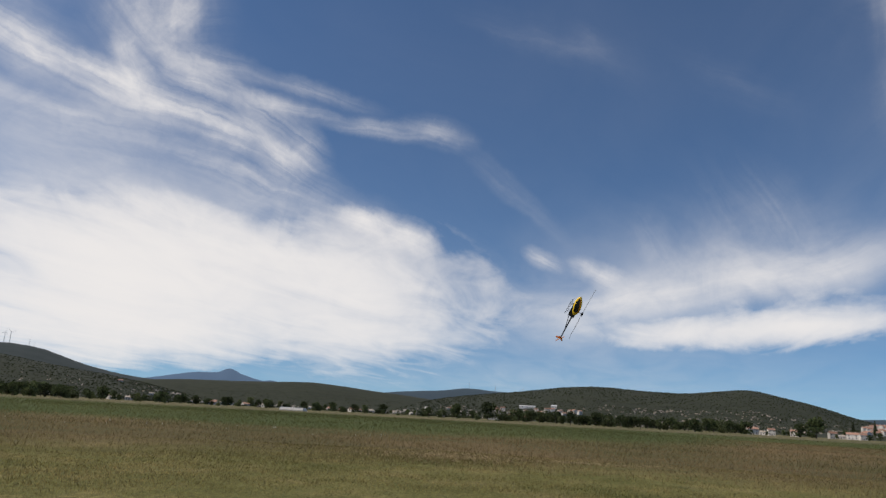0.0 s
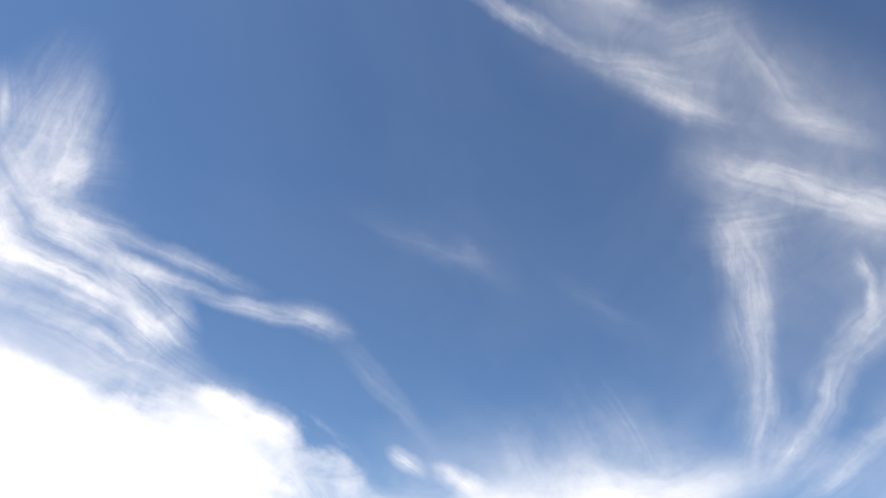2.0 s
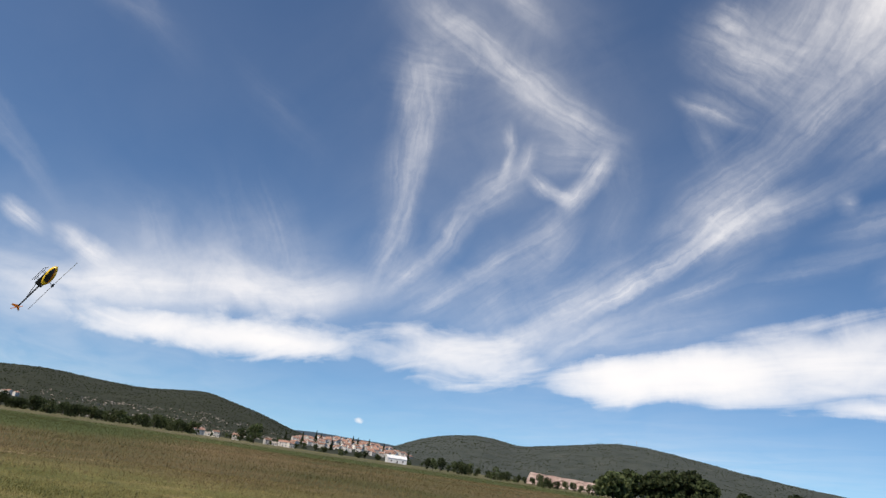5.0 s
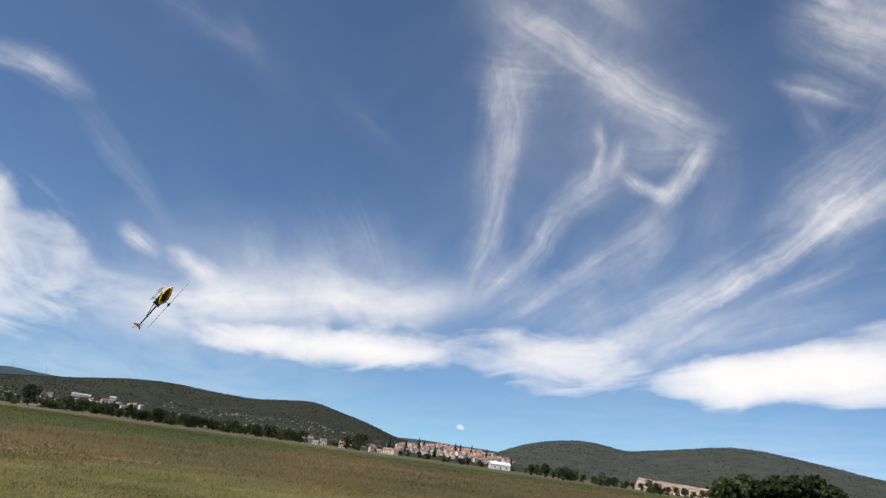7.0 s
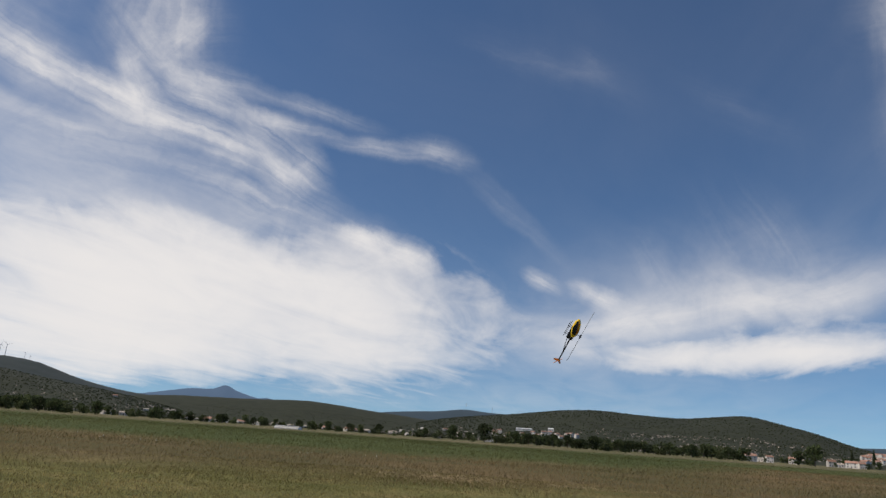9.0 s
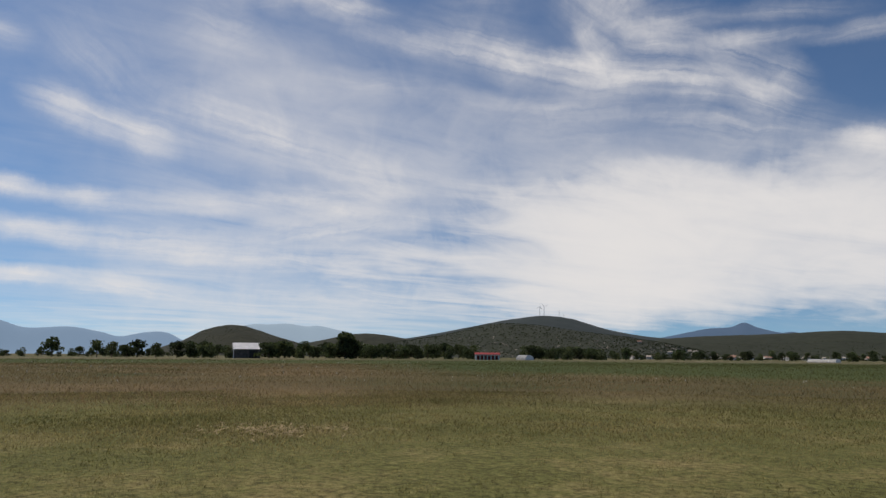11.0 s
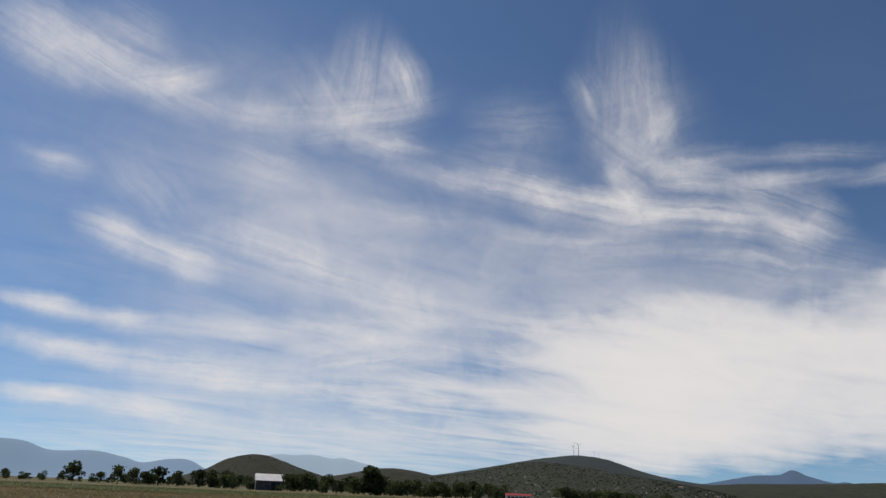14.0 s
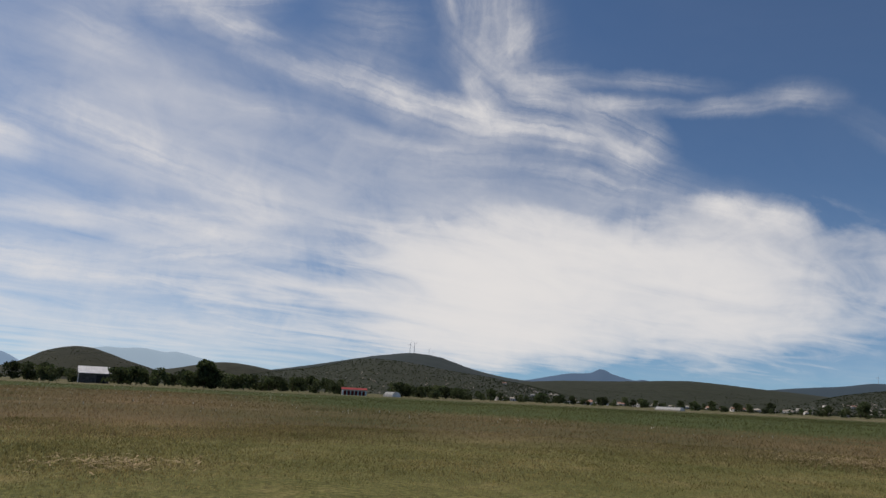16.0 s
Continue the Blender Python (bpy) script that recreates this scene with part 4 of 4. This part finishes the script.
def walls(bm, w, d, z1, peak):
    """Four walls with gable ends, ridge along x."""
    x, y = w / 2, d / 2
    v = [bm.verts.new(p) for p in ((-x, -y, -1.5), (x, -y, -1.5), (x, y, -1.5), (-x, y, -1.5), (-x, -y, z1), (x, -y, z1), (x, y, z1), (-x, y, z1), (-x, 0, peak), (x, 0, peak))]
    for f in ((0, 1, 5, 4), (1, 2, 6, 9, 5), (2, 3, 7, 6), (3, 0, 4, 8, 7)):
        bm.faces.new([v[i] for i in f])


def house(w, d, eaves, peak, roof_mat, wall_mat):
    root = new("house")
    bm = bmesh.new()
    walls(bm, w, d, eaves, peak)
    part("wall", bm, wall_mat, root)
    bm = bmesh.new()
    gable(bm, w, d, eaves, peak)
    part("roof", bm, roof_mat, root)
    bm = bmesh.new()
    box(bm, w * 0.22, w * 0.22 + 0.7, 0.3, 1.0, eaves, peak + 0.9)
    part("chimney", bm, wall_mat, root)
    storeys = max(1, int(eaves / 2.8))
    for s in range(storeys):
        for i in (-0.3, 0.3):
            win = part("window", boxed(i * w - 0.5, i * w + 0.5, -d / 2 - 0.04, -d / 2 + 0.1, 1.0 + 2.8 * s, 2.3 + 2.8 * s), M_GLASS_DARK, root)
            part("sill", boxed(i * w - 0.6, i * w + 0.6, -d / 2 - 0.12, -d / 2 - 0.041, 0.9 + 2.8 * s, 0.999 + 2.8 * s), wall_mat, win)
    part("door", boxed(-0.5, 0.5, -d / 2 - 0.05, -d / 2 + 0.1, 0, 2.1), M_WALL_DARK, root)
    return root


HOUSES = [house(8, 7, 5.6, 7.6, M_TILE, M_WALL), house(10, 8, 3.0, 5.2, M_TILE, M_WALL), house(7, 7, 5.8, 7.4, M_TILE, M_WALL), house(12, 8, 5.8, 8.0, M_TILE, M_WALL), house(9, 8, 3.2, 4.4, M_ROCK, M_WALL)]
HOUSE_LABELS = ["two-storey pale house with a clay tile roof", "low pale house with a clay tile roof", "square two-storey pale house, tiled roof", "long two-storey pale house, tiled roof", "low pale house with a flat stone roof"]
first = set()


def build_house(kind, az, d, turn, group, z=None, scale=1.0):
    z = terrain(az, d) if z is None else z
    p = bearing(az, 0, d)
    m = pose(p.x, p.y, z, 0, 0, az + turn)
    if kind in first:
        ob = copy_thing(HOUSES[kind], m)
    else:
        first.add(kind)
        ob = HOUSES[kind]
    ob.matrix_basis = m @ Matrix.Diagonal((scale, scale, scale, 1))
    return tagged(ob, HOUSE_LABELS[kind], "house", group)


for i in range(130):
    f = i / 129
    az = -29.3 - 9.0 * f + random.uniform(-0.3, 0.3)
    d = 780 + 340 * ((i * 0.618) % 1.0)
    build_house(random.randrange(5), az, d, random.uniform(-50, 50), "houses of the town", None, 0.68)
for az, d in ((-22.2, 520), (-22.9, 540), (-23.5, 530), (-25.0, 560), (-27.4, 560), (-27.9, 580), (-28.6, 590), (-29.2, 600)):
    build_house(random.randrange(5), az, d, random.uniform(-30, 30), "houses before the town", None, 0.62)
for i in range(26):
    build_house(random.choice((0, 1, 2, 4)), -2.6 - 7.0 * (i / 25) + random.uniform(-0.3, 0.3), random.uniform(950, 1130), random.uniform(-40, 40), "houses on the slope", None, 0.8)
for i in range(30):
    build_house(random.choice((4, 1, 4, 4)), 26.5 - 26.0 * (i / 29) + random.uniform(-0.4, 0.4), random.uniform(640, 1250) if i % 2 else random.uniform(600, 760), random.uniform(-40, 40), "scattered houses below the long ridge", None, 0.72)
long_house = house(26, 8, 2.6, 3.6, M_WHITE, M_WALL)
build = terrain(-5.6, 1180)
placed(long_house, -5.6, 1180, build)
tagged(long_house, "long low pale building on the hillside", "building")
chapel = house(9, 6, 3.4, 4.6, M_WHITE, M_WALL)
placed(chapel, -7.7, 1170, terrain(-7.7, 1170))
tagged(chapel, "small pale building on the hillside", "building")
depot = house(15, 10, 3.6, 5.6, M_WHITE, M_WHITE)
placed(depot, -37.5, 560, 0, 12)
tagged(depot, "white metal warehouse at the edge of the town", "warehouse")


def barn():
    root = new("barn")
    w, d, eaves, peak = 12.0, 9.0, 4.3, 7.0
    bm = bmesh.new()
    walls(bm, w, d, eaves, peak)
    part("wall", bm, M_WALL_DARK, root, "dark weathered board wall")
    bm = bmesh.new()
    gable(bm, w, d, eaves, peak, 0.4, 0.12)
    part("roof", bm, M_WHITE, root, "bright white sheet-metal roof")
    for i in range(13):
        x = -w / 2 - 0.3 + i * (w + 0.6) / 12
        bm = bmesh.new()
        tube(bm, [(x, -d / 2 - 0.35, eaves - 0.12), (x, 0, peak + 0.17)], [0.05, 0.05], 5)
        part("roof_rib", bm, M_WHITE, root)
    part("corner_post", boxed(-w / 2 - 0.15, -w / 2 + 0.15, -d / 2 - 0.15, -d / 2 + 0.15, -0.5, eaves), M_WHITE, root, "white corner post")
    part("door", boxed(1.0, 4.6, -d / 2 - 0.08, -d / 2 + 0.1, 0, 3.4), M_BLACK, root)
    placed(root, 57.1, 340, 0, 4)
    return tagged(root, "dark barn with a bright white metal roof", "barn")


barn()


def arcade_shed():
    root = new("stable")
    w, d, h = 11.2, 5.0, 2.4
    part("back_wall", boxed(-w / 2, w / 2, d / 2 - 0.2, d / 2, -0.5, h), M_RED, root)
    part("side_wall", boxed(-w / 2, -w / 2 + 0.25, -d / 2, d / 2 - 0.203, -0.5, h), M_WHITE, root)
    part("side_wall", boxed(w / 2 - 0.25, w / 2, -d / 2, d / 2 - 0.203, -0.5, h), M_WHITE, root)
    part("beam", boxed(-w / 2 + 0.253, w / 2 - 0.253, -d / 2, -d / 2 + 0.3, h - 0.4, h), M_WHITE, root)
    for i in range(7):
        x = -w / 2 + 0.5 + i * (w - 1.0) / 6
        part("pillar", boxed(x - 0.22, x + 0.22, -d / 2 + 0.01, -d / 2 + 0.29, -0.5, h - 0.403), M_WHITE, root)
    bm = bmesh.new()
    gable(bm, w, d, h + 0.05, h + 0.85, 0.3, 0.12)
    part("roof", bm, M_RED, root, "red painted metal roof")
    placed(root, 37.85, 330, 0, 3)
    return tagged(root, "low open stable, white pillars, red roof", "stable")


arcade_shed()


def tunnel(w, length, az, dist, turn, label, h=3.0):
    """A greenhouse tunnel: a sheeted arch with hoops and end walls."""
    root = new("greenhouse")
    bm = bmesh.new()
    arc = [(math.cos(math.pi * k / 12) * w / 2, math.sin(math.pi * k / 12) * h) for k in range(13)]
    a = [bm.verts.new((x, -length / 2, z)) for x, z in arc]
    b = [bm.verts.new((x, length / 2, z)) for x, z in arc]
    for k in range(12):
        bm.faces.new((a[k], a[k + 1], b[k + 1], b[k]))
    part("cover", bm, M_SHEET, root, "pale plastic sheet", True)
    for y in (-length / 2, length / 2):
        bm = bmesh.new()
        bm.faces.new([bm.verts.new((x * 0.99, y, z * 0.99)) for x, z in arc])
        part("end_wall", bm, M_WHITE, root)
    for i in range(int(length / 3) + 1):
        bm = bmesh.new()
        y = -length / 2 + i * length / int(length / 3)
        tube(bm, [(x * 1.01, y, z * 1.01) for x, z in arc], [0.05] * 13, 5)
        part("hoop", bm, M_TURBINE, root)
    placed(root, az, dist, 0, turn)
    return tagged(root, label, "greenhouse")


tunnel(5.0, 7.0, 34.8, 335, 38, "small white greenhouse tunnel below the foothill", 2.3)
tunnel(4.0, 12.0, 13.0, 330, 60, "long pale greenhouse tunnel at the field edge", 1.4)
tunnel(5.0, 9.0, -3.0, 560, 80, "pale greenhouse tunnel at the field edge", 2.6)


def earth_bank():
    """A long cut bank of pink earth with a level top."""
    bm = bmesh.new()
    L, cols, rows = 48.0, 60, 10
    grid = []
    for i in range(cols + 1):
        x = -L / 2 + L * i / cols
        end = min(1.0, (L / 2 - abs(x)) / 2.5 + 0.15)
        line = []
        for j in range(rows + 1):
            f = j / rows
            z = f * 7.4 * end * (1 - 0.22 * (x / L + 0.5))
            n = noise.fractal((x * 0.35, z * 0.8, 2.0), 0.9, 2.0, 4)
            line.append(bm.verts.new((x, -4.0 * (1 - f) + n * 0.7, z - 0.6 + 0.25 * n)))
        line.append(bm.verts.new((x, 14, line[-1].co.z)))
        line.append(bm.verts.new((x, 18, -1)))
        grid.append(line)
    for g0, g1 in zip(grid, grid[1:]):
        for j in range(len(g0) - 1):
            bm.faces.new((g0[j], g1[j], g1[j + 1], g0[j + 1]))
    ob = part("earth_bank", bm, M_EARTH)
    placed(ob, -50.9, 440, 0, 2)
    return tagged(ob, "long cut bank of bare pinkish earth", "embankment")


earth_bank()

# a pale track along the edge of the field
for a0, a1, d in ((33, -8, 300), (-8, -30, 330), (75, 52, 310)):
    bm = bmesh.new()
    prev = None
    for k in range(41):
        az = a0 + (a1 - a0) * k / 40
        dd = d + 9 * math.sin(az * 0.35)
        pair = [bm.verts.new(bearing(az, 0, dd + o) + Vector((0, 0, 0.1))) for o in (-1.6 - 1.2 * noise.noise((az, 0, 0)), 1.6)]
        if prev:
            bm.faces.new((prev[0], pair[0], pair[1], prev[1]))
        prev = pair
    tagged(part("track", bm, M_TRACK), "pale dirt track along the far field edge", "track", kind="structure")


def rocks(name, label, count, az0, az1, d0, d1, size, seed):
    """Loose pale boulders and ledges on a hillside."""
    g = random.Random(seed)
    bm = bmesh.new()
    for _ in range(count):
        az, d = g.uniform(az0, az1), g.uniform(d0, d1)
        if noise.noise((az * 0.8, d * 0.01, seed)) < -0.12:
            continue
        c = bearing(az, 0, d)
        c.z = terrain(az, d)
        s = size * (0.4 + g.random() ** 2 * 1.3)
        q = Euler((g.random(), g.random(), g.random() * 6)).to_matrix()
        v = [bm.verts.new(c + q @ Vector((x * s * g.uniform(0.6, 1.4), y * s * g.uniform(0.5, 1.0), z * s * g.uniform(0.3, 0.7)))) for x, y, z in ((-1, -1, 0), (1, -1, 0), (1, 1, 0), (-1, 1, 0), (0, 0, 1), (0, 0, -1))]
        for a, b in ((0, 1), (1, 2), (2, 3), (3, 0)):
            bm.faces.new((v[a], v[b], v[4]))
            bm.faces.new((v[b], v[a], v[5]))
    return tagged(part(name, bm, M_ROCK), label, "rocks", kind="stuff")


rocks("hillside_rocks", "pale boulders on the rocky foot of the broad hill", 1100, -28.5, -10.0, 930, 1250, 1.4, 3)
rocks("hillside_rocks", "pale boulders scattered over the foothill", 450, 24.0, 42.0, 830, 1150, 1.1, 5)
rocks("hillside_rocks", "pale boulders below the long ridge", 800, -3.0, 25.0, 900, 1300, 1.5, 7)


def bushes(name, label, count, az0, az1, d0, d1, size, mat, seed):
    """Dark scrub on a hillside, as small ragged tufts."""
    g = random.Random(seed)
    verts, faces = [], []
    for _ in range(count):
        az, d = g.uniform(az0, az1), g.uniform(d0, d1)
        c = bearing(az, 0, d)
        c.z = terrain(az, d)
        s = size * (0.5 + g.random())
        for k in range(5):
            a = g.random() * 6.3
            p = c + Vector((math.cos(a) * s * 0.5, math.sin(a) * s * 0.5, s * g.uniform(0.2, 0.7)))
            o = len(verts)
            t = g.random() * 6.3
            u = Vector((math.cos(t), math.sin(t), g.uniform(-0.4, 0.4))) * s * 0.7
            w = Vector((g.uniform(-0.3, 0.3), g.uniform(-0.3, 0.3), 1)) * s * 0.6
            verts.extend([p - u - w * 0.6, p + u - w * 0.6, p + u * 0.6 + w * 0.6, p - u * 0.5 + w * 0.7])
            faces.append((o, o + 1, o + 2, o + 3))
    return tagged(mesh_object(name, verts, faces, mat), label, "scrub", kind="stuff")


bushes("scrub", "dark scrub dotted over the broad hill", 9000, -30.0, 3.0, 930, 1850, 0.95, M_SCRUB_TUFT, 21)
bushes("scrub", "dark scrub dotted over the foothill", 5000, 21.0, 46.0, 820, 1480, 0.85, M_SCRUB_TUFT, 22)
bushes("scrub", "dark scrub below the long ridge", 5000, -2.0, 28.0, 650, 1900, 0.95, M_SCRUB_TUFT, 23)
bushes("scrub", "dark scrub on the grey-green hills", 7000, -68.0, -37.0, 1650, 2650, 1.3, M_SCRUB_TUFT, 24)
bushes("scrub", "dark scrub on the mound", 1000, 52.0, 63.0, 1180, 1480, 0.8, M_SCRUB_TUFT, 25)


# ------------------------------------------------------------------ wind turbines and mast
def turbine(h, spin):
    root = new("wind_turbine")
    bm = bmesh.new()
    tube(bm, [(0, 0, -2), (0, 0, h * 0.5), (0, 0, h)], [h * 0.030, h * 0.024, h * 0.016], 10)
    part("tower", bm, M_TURBINE, root)
    bm = bmesh.new()
    tube(bm, [(0, -h * 0.05, h), (0, -h * 0.03, h), (0, h * 0.07, h)], [h * 0.012, h * 0.024, h * 0.022], 8)
    part("nacelle", bm, M_TURBINE, root)
    for k in range(3):
        a = radians(spin + 120 * k)
        bm = bmesh.new()
        c = Vector((math.sin(a), 0, math.cos(a)))
        o = Vector((0, -h * 0.05, h))
        tube(bm, [o, o + c * h * 0.12, o + c * h * 0.48], [h * 0.008, h * 0.017, h * 0.004], 5)
        part("blade", bm, M_TURBINE, root)
    return root


for az, h_el, spin, label in ((33.55, 0.95, 12, "white wind turbine on the hill's crest"), (33.2, 1.0, 70, "white wind turbine on the hill's crest"),
                              (32.0, 0.55, 40, "smaller white wind turbine along the crest"), (31.65, 0.35, 95, "smaller white wind turbine along the crest")):
    t = turbine(2500 * math.tan(radians(h_el)) * 0.75, spin)
    placed(t, az, 2500, terrain(az, 2500), 25)
    tagged(t, label, "wind turbine", "turbines on the crest")
for az, spin in ((-0.9, 20), (-3.0, 80), (-5.2, 50), (-6.6, 5)):
    t = turbine(26.0, spin)
    placed(t, az, 3600, terrain(az, 3600), 15)
    tagged(t, "tiny distant wind turbine behind the hills", "wind turbine", "distant turbines")


def lattice_mast(az, dist, h):
    root = new("radio_mast")
    for k in range(3):
        a = k * math.tau / 3
        bm = bmesh.new()
        tube(bm, [(math.cos(a) * 1.2, math.sin(a) * 1.2, -2), (math.cos(a) * 0.3, math.sin(a) * 0.3, h)], [0.25, 0.18], 5)
        part("leg", bm, M_TURBINE, root)
    for i in range(5):
        z = h * (i + 0.5) / 5.5
        r = 1.2 - 0.9 * z / h
        bm = bmesh.new()
        tube(bm, [(math.cos(k * math.tau / 3) * r, math.sin(k * math.tau / 3) * r, z) for k in (0, 1, 2, 3)], [0.12] * 4, 4)
        part("brace", bm, M_TURBINE, root)
    placed(root, az, dist, terrain(az, dist))
    return tagged(root, "thin radio mast on the hilltop", "mast")


lattice_mast(-55.9, 2700, 20)


# ------------------------------------------------------------------ model helicopter in the air
def helicopter():
    """Nose along +x, rotor mast along +z; about 1.35 m long."""
    root = new("model_helicopter")
    rings, sides = [], 14
    bm = bmesh.new()
    for x, w, lo, hi in ((0.42, 0.008, -0.035, -0.02), (0.39, 0.038, -0.075, 0.015), (0.32, 0.066, -0.110, 0.060), (0.22, 0.080, -0.122, 0.100), (0.10, 0.078, -0.115, 0.125), (-0.02, 0.062, -0.085, 0.120), (-0.10, 0.040, -0.045, 0.085), (-0.16, 0.018, -0.010, 0.050)):
        c, h = (lo + hi) / 2, (hi - lo) / 2
        rings.append([bm.verts.new((x, math.cos(k * math.tau / sides) * w, c + math.sin(k * math.tau / sides) * h)) for k in range(sides)])
    for r0, r1 in zip(rings, rings[1:]):
        for k in range(sides):
            bm.faces.new((r0[k], r0[(k + 1) % sides], r1[(k + 1) % sides], r1[k]))
    bm.faces.new(rings[0])
    bm.faces.new(rings[-1][::-1])
    canopy = part("canopy", bm, M_YELLOW, root, "glossy yellow canopy", True)
    for sgn in (-1, 1):
        bm = bmesh.new()
        v = []
        for x, z0, z1, y in ((0.36, -0.05, -0.015, 0.058), (0.24, -0.07, 0.035, 0.083), (0.10, -0.06, 0.075, 0.082), (-0.04, -0.02, 0.085, 0.060)):
            v.append((bm.verts.new((x, sgn * y, z0)), bm.verts.new((x, sgn * y * 0.96, z1))))
        for a, b in zip(v, v[1:]):
            bm.faces.new((a[0], b[0], b[1], a[1]))
        part("stripe", bm, M_BLACK, canopy, "black flank panel")
    for sgn in (-1, 1):
        bm = bmesh.new()
        v = []
        for x, z0, z1, y in ((0.37, -0.010, 0.008, 0.053), (0.24, 0.040, 0.066, 0.079), (0.10, 0.080, 0.102, 0.066), (-0.03, 0.090, 0.104, 0.047)):
            v.append((bm.verts.new((x, sgn * y, z0)), bm.verts.new((x, sgn * y * 0.88, z1))))
        for a, b in zip(v, v[1:]):
            bm.faces.new((a[0], b[0], b[1], a[1]))
        part("stripe", bm, M_ORANGE, canopy, "orange flank stripe")
    bm = bmesh.new()
    box(bm, -0.22, 0.16, -0.028, 0.028, -0.12, 0.06)
    part("frame", bm, M_BLACK, root)
    bm = bmesh.new()
    tube(bm, [(-0.15, 0, 0.0), (-0.5, 0, 0.005), (-0.93, 0, 0.01)], [0.022, 0.019, 0.016], 10)
    part("tail_boom", bm, M_BLACK, root)
    for sgn in (-1, 1):
        bm = bmesh.new()
        tube(bm, [(-0.18, sgn * 0.03, -0.09), (-0.60, sgn * 0.012, -0.012)], [0.005, 0.005], 5)
        part("boom_brace", bm, M_BLACK, root)
    bm = bmesh.new()
    v = [[bm.verts.new((x, y, z)) for x, z in ((-0.86, 0.01), (-0.93, -0.13), (-0.97, -0.13), (-0.95, 0.02), (-0.99, 0.10), (-0.95, 0.10))] for y in (-0.003, 0.003)]
    bm.faces.new(v[0][::-1])
    bm.faces.new(v[1])
    for k in range(6):
        bm.faces.new((v[0][k], v[0][(k + 1) % 6], v[1][(k + 1) % 6], v[1][k]))
    part("tail_fin", bm, M_ORANGE, root)
    for k in range(2):
        a = radians(35 + 180 * k)
        bm = bmesh.new()
        tube(bm, [(-0.93, 0.03, 0.01), (-0.93 + 0.06 * math.cos(a), 0.03, 0.01 + 0.06 * math.sin(a)), (-0.93 + 0.14 * math.cos(a), 0.03, 0.01 + 0.14 * math.sin(a))], [0.006, 0.012, 0.010], 6)
        part("tail_rotor_blade", bm, M_ORANGE, root)
    bm = bmesh.new()
    tube(bm, [(0, 0, 0.05), (0, 0, 0.23)], [0.008, 0.008], 8)
    part("mast", bm, M_TURBINE, root)
    bm = bmesh.new()
    tube(bm, [(-0.06, 0, 0.22), (0.06, 0, 0.22)], [0.02, 0.02], 8)
    tube(bm, [(0, 0, 0.19), (0, 0, 0.25)], [0.024, 0.016], 8)
    part("rotor_head", bm, M_BLACK, root)
    for sgn in (-1, 1):
        bm = bmesh.new()
        prof = []
        for x, z in ((0.08, 0.22), (0.40, 0.222), (0.80, 0.226)):
            prof.append([bm.verts.new((sgn * x, y, z + dz)) for y, dz in ((-0.030, 0.0), (0.0, 0.006), (0.036, 0.0), (0.0, -0.003))])
        for p, q in zip(prof, prof[1:]):
            for k in range(4):
                bm.faces.new((p[k], p[(k + 1) % 4], q[(k + 1) % 4], q[k]))
        bm.faces.new(prof[-1])
        bm.faces.new(prof[0][::-1])
        part("rotor_blade", bm, M_BLADE if sgn > 0 else M_BLACK, root)
    for sgn in (-1, 1):
        bm = bmesh.new()
        tube(bm, [(-0.20, sgn * 0.11, -0.20), (0.20, sgn * 0.11, -0.205), (0.26, sgn * 0.11, -0.19)], [0.007, 0.007, 0.005], 6)
        skid = part("skid", bm, M_BLACK, root)
        for x in (-0.10, 0.12):
            bm = bmesh.new()
            tube(bm, [(x, sgn * 0.025, -0.10), (x, sgn * 0.08, -0.13), (x, sgn * 0.11, -0.20)], [0.008, 0.007, 0.006], 6)
            part("strut", bm, M_BLACK, skid)
    return tagged(root, "yellow and black model helicopter flying nose-up", "helicopter")


heli = helicopter()
HELI_AZ, HELI_EL, HELI_DIST = -9.3, 8.83, 20.0
ahead = bearing(HELI_AZ, HELI_EL)
right = Vector((ahead.y, -ahead.x, 0)).normalized()
over = right.cross(ahead)
nose = (right * 0.45 + over * 0.86 - ahead * 0.22).normalized()
up = (right * 0.86 - over * 0.45 - ahead * 0.15)
side = up.cross(nose).normalized()
up = nose.cross(side).normalized()
spot = ahead * HELI_DIST + Vector((0, 0, EYE))
heli.matrix_basis = Matrix(((nose.x, side.x, up.x, spot.x), (nose.y, side.y, up.y, spot.y), (nose.z, side.z, up.z, spot.z), (0, 0, 0, 1)))
